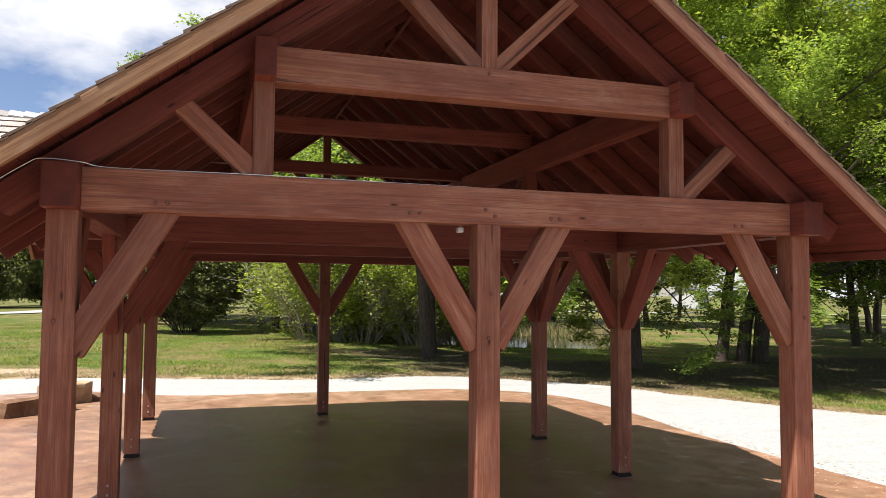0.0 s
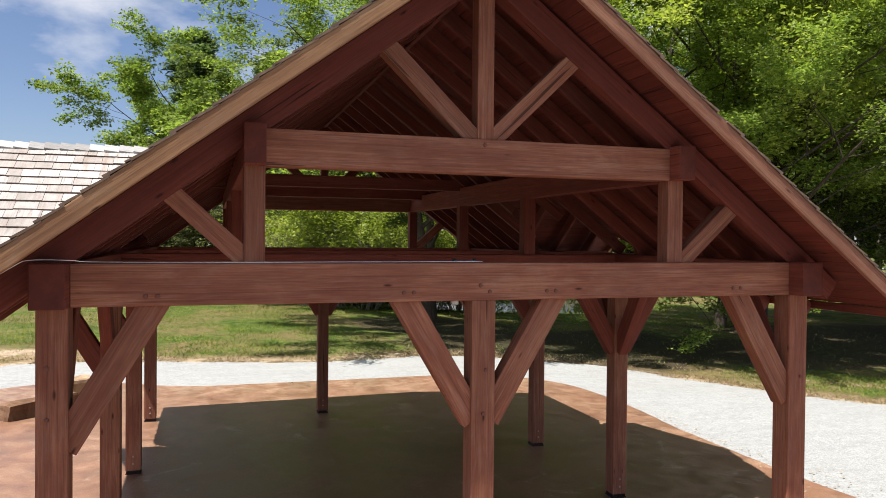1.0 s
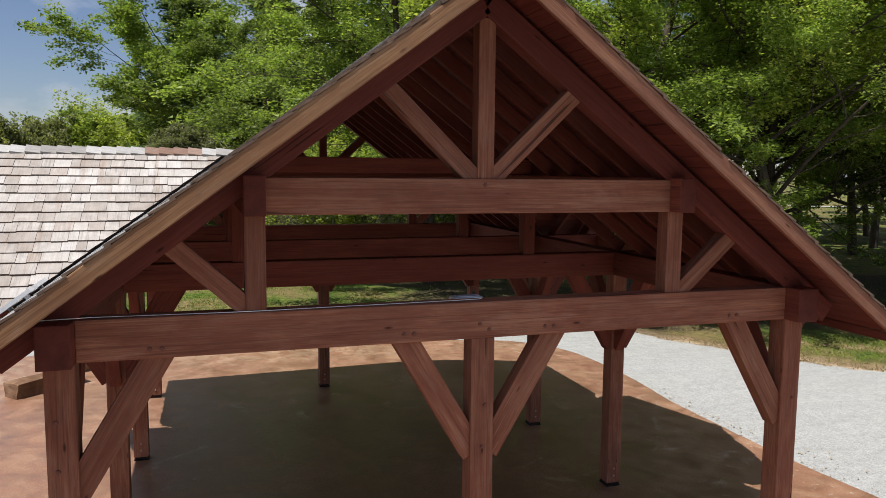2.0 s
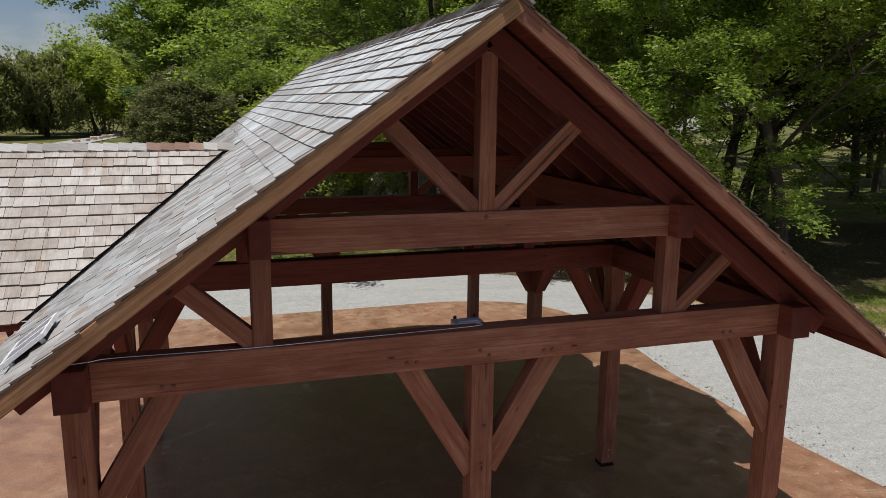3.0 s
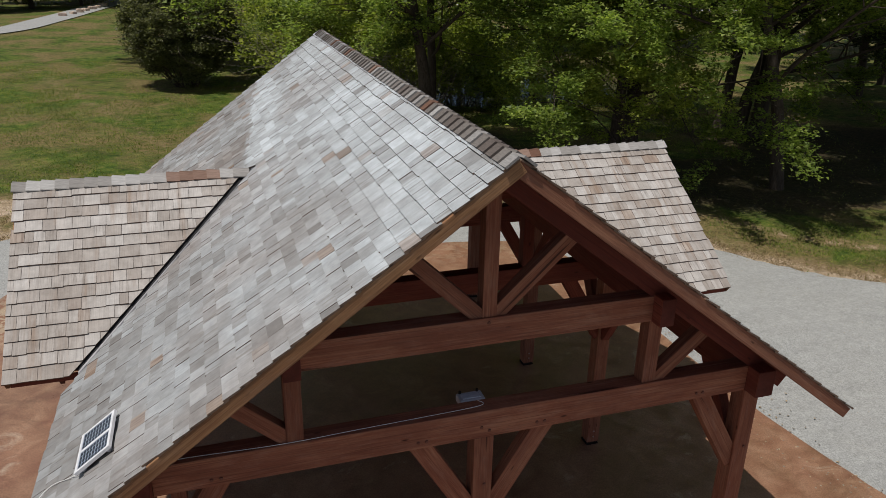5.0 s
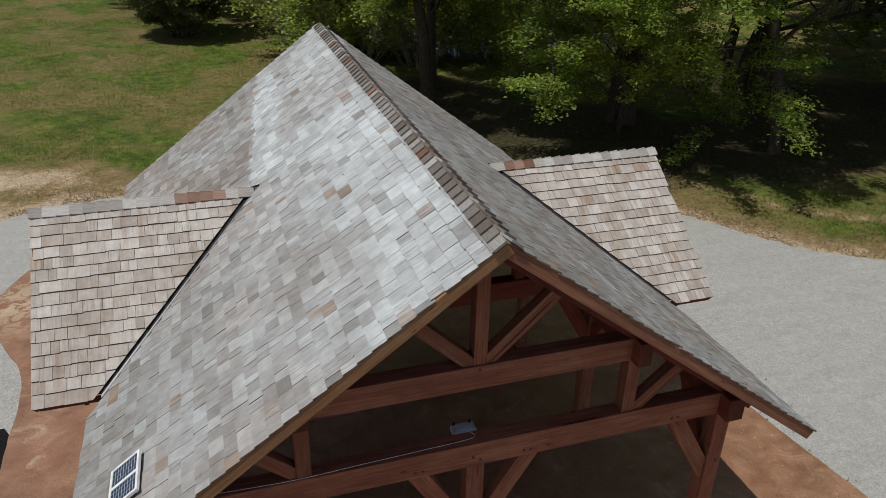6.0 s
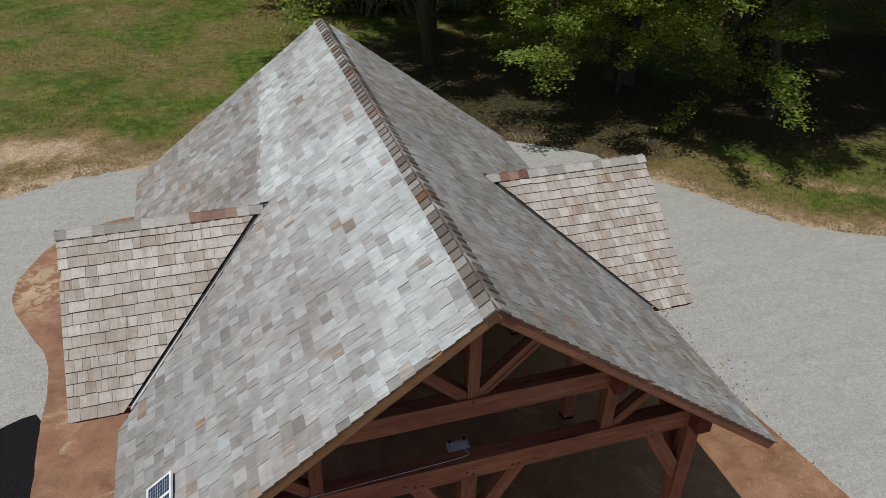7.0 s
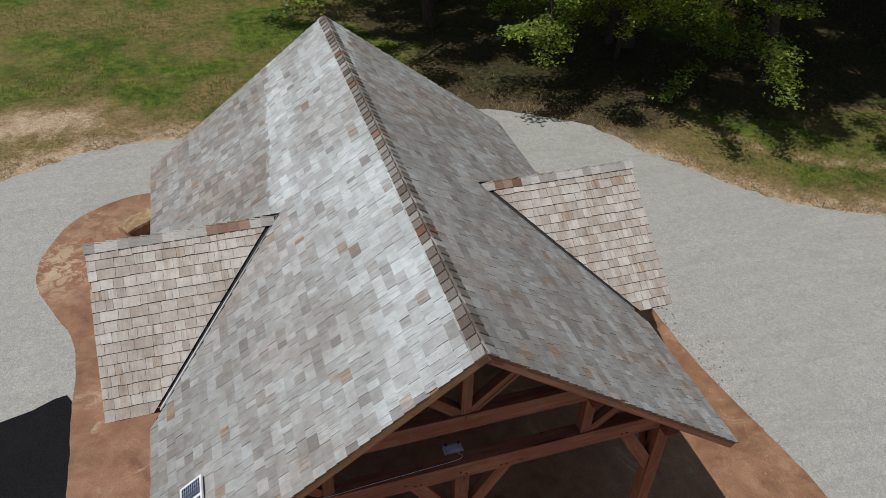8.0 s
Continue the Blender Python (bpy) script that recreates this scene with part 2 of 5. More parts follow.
def cell_material():
    k = Mat("solar_cell_glass", 0.12, 0.0, 0.6)
    v = k.coord("UV")
    cells = k.n.new("ShaderNodeTexBrick")
    cells.offset = 0.0
    k.l.new(v, cells.inputs["Vector"])
    cells.inputs["Scale"].default_value = 1.0
    cells.inputs["Brick Width"].default_value = 0.1111
    cells.inputs["Row Height"].default_value = 0.25
    cells.inputs["Mortar Size"].default_value = 0.009
    cells.inputs["Color1"].default_value = (0.010, 0.022, 0.055, 1)
    cells.inputs["Color2"].default_value = (0.013, 0.030, 0.070, 1)
    cells.inputs["Mortar"].default_value = (0.36, 0.40, 0.46, 1)
    k.color(cells.outputs["Color"])
    return k.m


M_CELL = cell_material()


def slab_material():
    k = Mat("brown_stained_concrete", 0.5, 0.0, 0.6)
    p = k.place()
    big = k.noise(p, 0.45, 4.0, 0.6, 0.4)
    mid = k.noise(p, 2.3, 5.0, 0.62, 0.6)
    fine = k.noise(p, 45.0, 3.0)
    base = k.ramp(mid, (0.3, (0.176, 0.086, 0.052)), (0.55, (0.268, 0.153, 0.091)), (0.75, (0.350, 0.220, 0.140)))
    base = k.mix(k.ramp(big, (0.4, 0.0), (0.68, 0.5)), base, (0.26, 0.125, 0.075))
    pale = k.ramp(k.noise(p, 1.1, 6.0, 0.7, 1.2), (0.60, 0.0), (0.70, 0.7))
    base = k.mix(pale, base, (0.43, 0.33, 0.24))
    base = k.mix(k.attr("mottle"), base, k.ramp(k.noise(p, 3.2, 5.0, 0.7, 0.8), (0.47, (0.27, 0.13, 0.07)), (0.53, (0.50, 0.40, 0.27))))
    base = k.mix(0.8, base, k.ramp(fine, (0.3, 0.72), (0.7, 1.22)), "MULTIPLY")
    smear = k.noise(p, 0.8, 6.0, 0.68, 1.6)
    base = k.mix(1.0, base, k.ramp(smear, (0.32, 0.80), (0.5, 1.0), (0.68, 1.12)), "MULTIPLY")
    k.color(base)
    k.rough(k.ramp(k.mix(0.6, mid, smear), (0.34, 0.26), (0.5, 0.42), (0.66, 0.58)))
    k.bump(k.mix(0.5, fine, mid), 0.22, 0.006)
    return k.m


def gravel_material():
    k = Mat("pale_crushed_gravel", 0.9, 0.0, 0.2)
    p = k.place()
    stone = k.cells(p, 65.0, "Color")
    edge = k.cells(p, 65.0)
    base = k.ramp(stone, (0.1, (0.265, 0.268, 0.258)), (0.5, (0.332, 0.337, 0.324)), (0.9, (0.40, 0.405, 0.392)))
    big = k.noise(p, 0.35, 5.0, 0.6, 0.5)
    base = k.mix(k.ramp(big, (0.40, 0.0), (0.72, 0.35)), base, (0.33, 0.325, 0.295))
    dust = k.noise(p, 6.0, 5.0, 0.7)
    base = k.mix(0.6, base, k.ramp(dust, (0.3, 0.80), (0.65, 1.1)), "MULTIPLY")
    track = k.noise(k.scaled(p, (0.35, 1.6, 1.0)), 1.0, 5.0, 0.65, 1.4)
    base = k.mix(0.45, base, k.ramp(track, (0.34, 0.86), (0.5, 1.0), (0.66, 1.10)), "MULTIPLY")
    grit = k.noise(p, 24.0, 4.0, 0.7)
    base = k.mix(0.7, base, k.ramp(grit, (0.32, 0.76), (0.5, 1.0), (0.68, 1.16)), "MULTIPLY")
    k.color(base)
    k.bump(k.mix(0.5, edge, grit), 0.45, 0.010)
    return k.m


def asphalt_material():
    k = Mat("black_asphalt", 0.95, 0.0, 0.08)
    p = k.place()
    base = k.ramp(k.cells(p, 60.0, "Color"), (0.1, (0.006, 0.006, 0.007)), (0.9, (0.016, 0.016, 0.018)))
    base = k.mix(k.ramp(k.noise(p, 0.8, 4.0), (0.4, 0.0), (0.7, 0.4)), base, (0.016, 0.016, 0.018))
    k.color(base)
    k.bump(k.cells(p, 60.0), 0.5, 0.008)
    return k.m


def grass_material():
    k = Mat("mown_grass_with_dry_patches", 0.85, 0.0, 0.15)
    p = k.place()
    blade = k.noise(k.scaled(p, (1.0, 1.0, 0.3)), 30.0, 4.0, 0.7)
    tuft = k.noise(p, 3.0, 5.0, 0.65)
    patch = k.noise(p, 0.28, 5.0, 0.62, 0.5)
    base = k.ramp(tuft, (0.30, (0.024, 0.050, 0.008)), (0.5, (0.070, 0.110, 0.016)), (0.68, (0.155, 0.160, 0.036)))
    base = k.mix(1.0, base, k.ramp(k.noise(p, 0.7, 4.0, 0.6, 0.8), (0.32, 0.62), (0.5, 1.0), (0.68, 1.2)), "MULTIPLY")
    base = k.mix(k.ramp(patch, (0.42, 0.0), (0.58, 0.85)), base, k.ramp(k.noise(p, 5.0, 5.0, 0.7), (0.35, (0.095, 0.085, 0.030)), (0.6, (0.23, 0.165, 0.075))))
    dry = k.math("ADD", k.attr("dry"), k.math("MULTIPLY", k.math("SUBTRACT", k.noise(p, 1.3, 6.0, 0.7), 0.5), 1.3))
    straw = k.ramp(k.noise(p, 7.0, 5.0, 0.7), (0.3, (0.135, 0.088, 0.042)), (0.5, (0.245, 0.175, 0.09)), (0.75, (0.40, 0.32, 0.205)))
    base = k.mix(k.ramp(dry, (0.40, 0.0), (0.75, 0.92)), base, straw)
    base = k.mix(k.ramp(dry, (0.72, 0.0), (1.05, 0.85)), base, k.ramp(k.noise(p, 4.0, 5.0, 0.7), (0.35, (0.33, 0.24, 0.15)), (0.6, (0.50, 0.40, 0.29))))
    # Brown litter ground, made blacker so the trees' shade is in its colour.
    shaded_soil = k.ramp(k.noise(p, 6.0, 5.0, 0.7), (0.35, (0.024, 0.018, 0.012)), (0.55, (0.050, 0.038, 0.024)), (0.75, (0.13, 0.095, 0.058)))
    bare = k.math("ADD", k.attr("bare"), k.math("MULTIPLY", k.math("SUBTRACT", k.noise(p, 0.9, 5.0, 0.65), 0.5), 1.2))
    base = k.mix(k.ramp(bare, (0.40, 0.0), (0.72, 0.85)), base, shaded_soil)
    base = k.mix(1.0, base, k.ramp(blade, (0.32, 0.36), (0.5, 1.0), (0.68, 1.6)), "MULTIPLY")
    k.color(base)
    k.bump(blade, 0.8, 0.04)
    return k.m


def blade_material(name, a, b, c):
    k = Mat(name, 0.6, 0.0, 0.2)
    k.color(k.mix(k.ramp(k.noise(k.place(), 0.5, 4.0), (0.45, 0.0), (0.65, 0.8)), k.ramp(k.island(), (0.0, a), (0.6, b), (1.0, c)), c))
    return k.m


def leaf_material(name, dark, mid, light):
    """Leaves that let some light through; each leaf has its own tone."""
    k = Mat(name, 0.5, 0.0, 0.35)
    r = k.island()
    base = k.ramp(r, (0.0, dark), (0.55, mid), (1.0, light))
    base = k.mix(1.0, base, k.ramp(k.noise(k.coord(), 0.5, 3.0), (0.35, 0.75), (0.65, 1.2)), "MULTIPLY")
    k.color(base)
    thin = k.n.new("ShaderNodeBsdfTranslucent")
    k.l.new(k.mix(1.0, base, (1.25, 1.35, 0.7), "MULTIPLY"), thin.inputs["Color"])
    both = k.n.new("ShaderNodeMixShader")
    both.inputs["Fac"].default_value = 0.5
    k.l.new(k.p.outputs["BSDF"], both.inputs[1])
    k.l.new(thin.outputs["BSDF"], both.inputs[2])
    k.l.new(both.outputs["Shader"], k.n["Material Output"].inputs["Surface"])
    return k.m


def bark_material(name, a, b):
    k = Mat(name, 0.9, 0.0, 0.2)
    v = k.scaled(k.coord(), (9.0, 9.0, 1.6))
    f = k.noise(v, 1.6, 5.0, 0.7, 0.8)
    k.color(k.ramp(f, (0.3, a), (0.7, b)))
    k.bump(f, 0.8, 0.03)
    return k.m


def stone_material(name, tint):
    k = Mat(name, 0.85, 0.0, 0.2)
    p = k.coord()
    f = k.noise(p, 3.0, 6.0, 0.7, 0.5)
    c = k.ramp(f, (0.3, (0.17, 0.105, 0.06)), (0.5, (0.32, 0.22, 0.13)), (0.7, (0.50, 0.39, 0.25)))
    c = k.mix(k.ramp(k.noise(p, 1.2, 4.0), (0.5, 0.0), (0.7, 0.6)), c, (0.27, 0.17, 0.12))
    k.color(k.mix(1.0, c, tint, "MULTIPLY"))
    k.bump(f, 0.6, 0.03)
    return k.m


def water_material():
    k = Mat("still_pond_water", 0.09, 0.0, 0.4)
    k.color(k.ramp(k.noise(k.place(), 0.2, 3.0), (0.3, (0.020, 0.026, 0.014)), (0.7, (0.035, 0.042, 0.022))))
    k.bump(k.noise(k.place(), 2.0, 3.0), 0.05, 0.02)
    return k.m


M_SLAB, M_GRAVEL, M_ASPHALT, M_GRASS = slab_material(), gravel_material(), asphalt_material(), grass_material()
M_BLADE = leaf_material("grass_blade", (0.10, 0.15, 0.022), (0.175, 0.235, 0.038), (0.30, 0.29, 0.09))
M_REED = blade_material("dry_reed", (0.10, 0.13, 0.03), (0.24, 0.21, 0.09), (0.36, 0.30, 0.16))
M_STRAW = blade_material("dry_straw", (0.14, 0.10, 0.045), (0.25, 0.18, 0.085), (0.35, 0.27, 0.155))
M_LEAF = leaf_material("fresh_green_leaf", (0.116, 0.171, 0.033), (0.205, 0.281, 0.056), (0.336, 0.397, 0.088))
M_LEAF_DARK = leaf_material("dark_green_leaf", (0.081, 0.117, 0.032), (0.144, 0.193, 0.049), (0.250, 0.293, 0.078))
M_LEAF_OLIVE = leaf_material("olive_willow_leaf", (0.105, 0.120, 0.045), (0.175, 0.190, 0.072), (0.27, 0.27, 0.11))
M_LEAF_GREY = leaf_material("grey_green_leaf", (0.085, 0.092, 0.046), (0.150, 0.158, 0.076), (0.235, 0.240, 0.118))
M_LEAF_BRIGHT = leaf_material("yellow_green_leaf", (0.171, 0.220, 0.032), (0.281, 0.336, 0.055), (0.439, 0.464, 0.104))
M_LEAF_DEEP = leaf_material("deep_green_leaf", (0.018, 0.027, 0.012), (0.038, 0.052, 0.022), (0.090, 0.108, 0.040))
M_NEEDLE = leaf_material("blue_green_needle", (0.055, 0.091, 0.044), (0.104, 0.159, 0.073), (0.183, 0.238, 0.110))
M_BARK = bark_material("grey_brown_bark", (0.035, 0.026, 0.020), (0.11, 0.088, 0.07))
M_TWIG = bark_material("pale_bare_twig", (0.16, 0.14, 0.11), (0.34, 0.30, 0.25))
M_STONE, M_STONE_BROWN = stone_material("tan_sandstone", (1.0, 1.0, 1.0)), stone_material("brown_sandstone", (0.52, 0.42, 0.40))
M_STONE_PALE, M_WATER = stone_material("pale_limestone", (1.55, 1.75, 2.3)), water_material()
M_PEBBLE = blade_material("pebble_and_leaf_litter", (0.17, 0.15, 0.12), (0.27, 0.235, 0.185), (0.36, 0.27, 0.16))


# ---- building helpers ----
def mesh_from(name, verts, faces, material, uv=None, smooth=False):
    me = bpy.data.meshes.new(name)
    me.from_pydata([tuple(v) for v in verts], [], faces)
    if uv is not None:
        layer = me.uv_layers.new(name="UVMap")
        layer.data.foreach_set("uv", np.asarray(uv, dtype=np.float32).ravel())
    me.materials.append(material)
    if smooth:
        me.polygons.foreach_set("use_smooth", [True] * len(me.polygons))
    me.update()
    return me


def place_of(ob):
    """Where an object stands in the world, before the scene is evaluated."""
    if ob.parent is None:
        return ob.matrix_basis.copy()
    return place_of(ob.parent) @ ob.matrix_parent_inverse @ ob.matrix_basis


def part(name, data, material=None, parent=None, label="", m=None):
    """Links a bmesh or a mesh as ONE object under a thing or a part; m: its place in the world."""
    if isinstance(data, bmesh.types.BMesh):
        me = bpy.data.meshes.new(name)
        data.to_mesh(me)
        data.free()
        me.materials.append(material)
    else:
        me = data
    ob = new(name, me)
    if parent is not None:
        ob.parent = parent
        base = place_of(parent)
        ob.matrix_parent_inverse = base.inverted()
    if m is not None:
        ob.matrix_basis = m
    return tagged(ob, label)


def thing(name, x, y, z, label, category, group=""):
    ob = new(name)
    ob.empty_display_size = 0.2
    ob.matrix_basis = pose(x, y, z)
    return tagged(ob, label, category, group)


def box_bm(sx, sy, sz, bevel=0.0, segments=1):
    bm = bmesh.new()
    bmesh.ops.create_cube(bm, size=1.0)
    bmesh.ops.scale(bm, vec=(sx, sy, sz), verts=bm.verts)
    if bevel > 0:
        bmesh.ops.bevel(bm, geom=list(bm.edges), offset=bevel, segments=segments, affect="EDGES", profile=0.6)
    return bm


def frame_along(a, b, up=(0, 0, 1)):
    """The pose whose x axis runs from a to b, placed halfway, and whose z axis is nearest to up."""
    a, b = Vector(a), Vector(b)
    x = (b - a).normalized()
    y = Vector(up).cross(x)
    if y.length < 1e-4:
        y = Vector((0, 1, 0)).cross(x)
    y.normalize()
    z = x.cross(y)
    rot = Matrix((x, y, z)).transposed().to_4x4()
    return Matrix.Translation((a + b) / 2) @ rot


def timber(name, a, b, wide, high, parent, material=None, up=(0, 0, 1), label=""):
    """A sawn timber from a to b with worn edges, slightly uneven along its length."""
    length = (Vector(b) - Vector(a)).length
    bm = box_bm(length, wide, high, 0.009, 2)
    return part(name, bm, material or M_TIMBER, parent, label, frame_along(a, b, up))


def ground_z(x, y):
    """The lie of the land: nearly level under the slab, falling away to one side, with the pond's hollow."""
    if x > 3.5:
        z = 0.003 - 0.058 * (min(x, 7.0) - 3.5) - 0.030 * max(0.0, min(x, 22.0) - 7.0)
    elif x < -3.5:
        z = 0.087 + 0.040 * (-3.5 - max(x, -6.5)) + 0.012 * max(0.0, -6.5 - max(x, -20.0))
    else:
        z = 0.045 - 0.012 * x
    d = math.hypot((x - 15.5) / 9.0, (y - 37.5) / 9.0)
    if d < 1.3:
        s = min(1.0, (1.3 - d) / 0.5)
        z -= 0.75 * s * s * (3 - 2 * s)
    return z


def smooth_loop(points, step=0.25, wobble=0.05, seed=1):
    """A closed line of Catmull-Rom arcs through the points, with a slightly ragged edge."""
    rng = random.Random(seed)
    out = []
    n = len(points)
    for i in range(n):
        p0, p1, p2, p3 = (Vector(points[(i + k) % n]) for k in (-1, 0, 1, 2))
        seg = max(1, int((p2 - p1).length / step))
        for j in range(seg):
            t = j / seg
            q = 0.5 * ((2 * p1) + (p2 - p0) * t + (2 * p0 - 5 * p1 + 4 * p2 - p3) * t * t + (3 * p1 - p0 - 3 * p2 + p3) * t ** 3)
            out.append(q + Vector((rng.uniform(-wobble, wobble), rng.uniform(-wobble, wobble))))
    return out


def sheet(name, loop, lift, cell, material, depth=0.0, reach=None):
    """A paved sheet inside a closed line that follows the ground, lift above it, with an edge going down by depth."""
    from_loop = [Vector((p.x, p.y)) for p in loop]
    xs, ys = [p.x for p in from_loop], [p.y for p in from_loop]
    x0, x1, y0, y1 = reach or (min(xs), max(xs), min(ys), max(ys))
    pts = list(from_loop)
    x = x0 + cell / 2
    while x < x1:
        y = y0 + cell / 2
        while y < y1:
            pts.append(Vector((x, y)))
            y += cell
        x += cell
    n = len(from_loop)
    edges = [(i, (i + 1) % n) for i in range(n)]
    vs, es, fs, *_ = delaunay_2d_cdt(pts, edges, [], 1, 1e-4)
    verts = [(v.x, v.y, ground_z(v.x, v.y) + lift) for v in vs]
    faces = [tuple(f) for f in fs]
    me = mesh_from(name, verts, faces, material)
    if depth > 0:
        bm = bmesh.new()
        bm.from_mesh(me)
        rim = [e for e in bm.edges if e.is_boundary]
        made = bmesh.ops.extrude_edge_only(bm, edges=rim)
        for v in made["geom"]:
            if isinstance(v, bmesh.types.BMVert):
                v.co.z -= depth
        bmesh.ops.recalc_face_normals(bm, faces=bm.faces)
        bm.to_mesh(me)
        bm.free()
    ob = new(name, me)
    return tagged(ob, kind="structure")


# ---- ground, paving and water ----
SLAB_LINE = [(-4.4, 8.35), (-5.6, 8.13), (-6.5, 7.4), (-6.97, 6.4), (-7.13, 5.5), (-6.98, 4.7), (-6.55, 3.8), (-6.2, 3.1),
             (-6.05, 2.2), (-6.03, 1.1), (-5.97, -1.0), (-5.9, -4.0), (-5.8, -7.5), (-5.2, -9.2), (-2.0, -9.8), (2.5, -9.8), (6.0, -9.0), (7.1, -7.0),
             (7.04, -4.6), (6.95, -3.6), (6.72, -2.3), (6.55, -0.9), (6.5, 0.6), (6.5, 2.3), (6.65, 4.2), (6.45, 6.5), (5.5, 7.6), (3.8, 7.8),
             (1.5, 7.7), (-0.6, 7.6), (-2.6, 7.6)]
GRAVEL_EDGE = [(-34.0, 4.0), (-20.0, 6.2), (-12.0, 8.4), (-8.5, 10.0), (-7.1, 10.7), (-5.6, 11.2), (-4.0, 11.4), (-2.0, 11.0), (0.6, 10.5),
               (3.5, 11.0), (5.6, 11.3), (7.6, 10.45), (9.1, 9.3), (9.95, 7.7), (10.75, 6.6), (11.5, 5.3), (12.8, 3.9), (13.9, 3.25),
               (15.2, 2.66), (19.0, 1.6), (26.0, 0.0), (38.0, -3.0)]


def edge_distance(x, y):
    """How far a place lies from the far edge of the gravel."""
    best = 99.0
    for (ax, ay), (bx, by) in zip(GRAVEL_EDGE, GRAVEL_EDGE[1:]):
        dx, dy = bx - ax, by - ay
        t = max(0.0, min(1.0, ((x - ax) * dx + (y - ay) * dy) / (dx * dx + dy * dy)))
        best = min(best, math.hypot(x - ax - t * dx, y - ay - t * dy))
    return best


def axis_steps(lo, hi, near_lo, near_hi, fine, coarse):
    out = []
    v = near_lo
    while v <= near_hi:
        out.append(v)
        v += fine
    step = fine
    v = near_lo
    while v > lo:
        step = min(step * 1.35, coarse)
        v -= step
        out.append(v)
    step = fine
    v = out[int((near_hi - near_lo) / fine)]
    while v < hi:
        step = min(step * 1.35, coarse)
        v += step
        out.append(v)
    return sorted(out)


WOOD = [(6.8, 20.0), (13.3, 15.7), (21.8, 19.5), (27.5, 13.0), (33.0, 16.0)]


def woodland(x, y):
    """How far a place lies on the litter and painted shade under the trees: 0 on open lawn to 1 or more at the heart of
    it.
    """
    return max(1.0 - math.hypot((x - cx) / rx, (y - cy) / ry) for cx, cy, rx, ry in ((9.5, 13.5, 7.5, 7.0), (18.0, 12.0, 10.0, 5.2), (7.0, 20.0, 5.0, 5.0), (26.0, 14.5, 9.0, 7.5)))


def build_ground():
    gx = axis_steps(-900, 900, -18, 30, 0.5, 60)
    gy = axis_steps(-900, 900, -14, 50, 0.5, 60)
    verts, dry, bare = [], [], []
    for y in gy:
        for x in gx:
            bump = 0.05 * noise.noise((x * 0.35, y * 0.35, 0)) + 0.02 * noise.noise((x, y, 3))
            far = edge_distance(x, y) if -40 < x < 45 and -10 < y < 25 else 99.0
            inside = far < 0.6 or y < 9
            verts.append((x, y, ground_z(x, y) - 0.05 + (0 if inside else bump)))
            d = max(0.0, 1.0 - far / (2.8 if x < 9 else 1.9)) * 1.15
            d = max(d, 1.1 * math.exp(-((x + 8.0) / 3.4) ** 2 - ((y - 13.2) / 1.6) ** 2))
            d = max(d, 0.9 * math.exp(-((far - 2.9) / 0.4) ** 2) if x > 10 else d)
            d = max(d, 0.55 * math.exp(-((x + 5.4 + (y - 24.3) / 2.46) / 0.7) ** 2) if 20 < y < 42 else d)
            dry.append(d)
            # bare litter round the trunks, carrying the painted tree shade with it
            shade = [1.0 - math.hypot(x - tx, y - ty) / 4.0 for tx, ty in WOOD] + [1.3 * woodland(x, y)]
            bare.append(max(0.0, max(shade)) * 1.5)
    nx = len(gx)
    faces = [(j * nx + i, j * nx + i + 1, (j + 1) * nx + i + 1, (j + 1) * nx + i) for j in range(len(gy) - 1) for i in range(nx - 1)]
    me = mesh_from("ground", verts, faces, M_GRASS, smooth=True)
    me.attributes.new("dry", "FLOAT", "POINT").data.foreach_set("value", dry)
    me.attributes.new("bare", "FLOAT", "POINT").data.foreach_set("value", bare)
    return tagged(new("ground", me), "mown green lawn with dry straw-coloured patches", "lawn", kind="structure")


build_ground()
tagged(sheet("gravel_pavement", smooth_loop(GRAVEL_EDGE + [(40.0, -26.0), (0.0, -30.0), (-34.0, -26.0)], 0.3, 0.09, 3), -0.012, 1.0, M_GRAVEL, 0.06),
       "pale grey crushed gravel drive with a ragged edge", "gravel drive")
slab = sheet("pavement_slab", smooth_loop(SLAB_LINE, 0.25, 0.015, 5), 0.02, 0.5, M_SLAB, 0.12)
tagged(slab, "brown stained concrete slab under the pavilion", "concrete slab")
mott = slab.data.attributes.new("mottle", "FLOAT", "POINT")
mott.data.foreach_set("value", [max(0.9 * math.exp(-((v.co.x + 6.6) / 0.7) ** 2 - ((v.co.y - 5.6) / 1.0) ** 2), 0.25 * math.exp(-((v.co.y - 7.2) / 0.7) ** 2)) for v in slab.data.vertices])
ASPHALT_LINE = [(-6.0, 1.15), (-7.3, 1.0), (-12.0, 0.6), (-33.0, -0.5), (-33.0, -25.0), (-6.0, -25.0), (-5.7, -9.0), (-5.85, -3.0)]
tagged(sheet("road", smooth_loop(ASPHALT_LINE, 0.3, 0.03, 7), 0.006, 1.0, M_ASPHALT, 0.06), "black asphalt surface beside the brown slab", "asphalt")


def build_pond():
    ring = [(15.5 + 10.2 * math.cos(a), 37.5 + 10.2 * math.sin(a)) for a in np.linspace(0, 2 * math.pi, 72, endpoint=False)]
    me = mesh_from("water", [(x, y, -0.92) for x, y in ring], [tuple(range(72))], M_WATER)
    tagged(new("water", me), "still dark pond reflecting sky and trees", "pond", kind="structure")


build_pond()


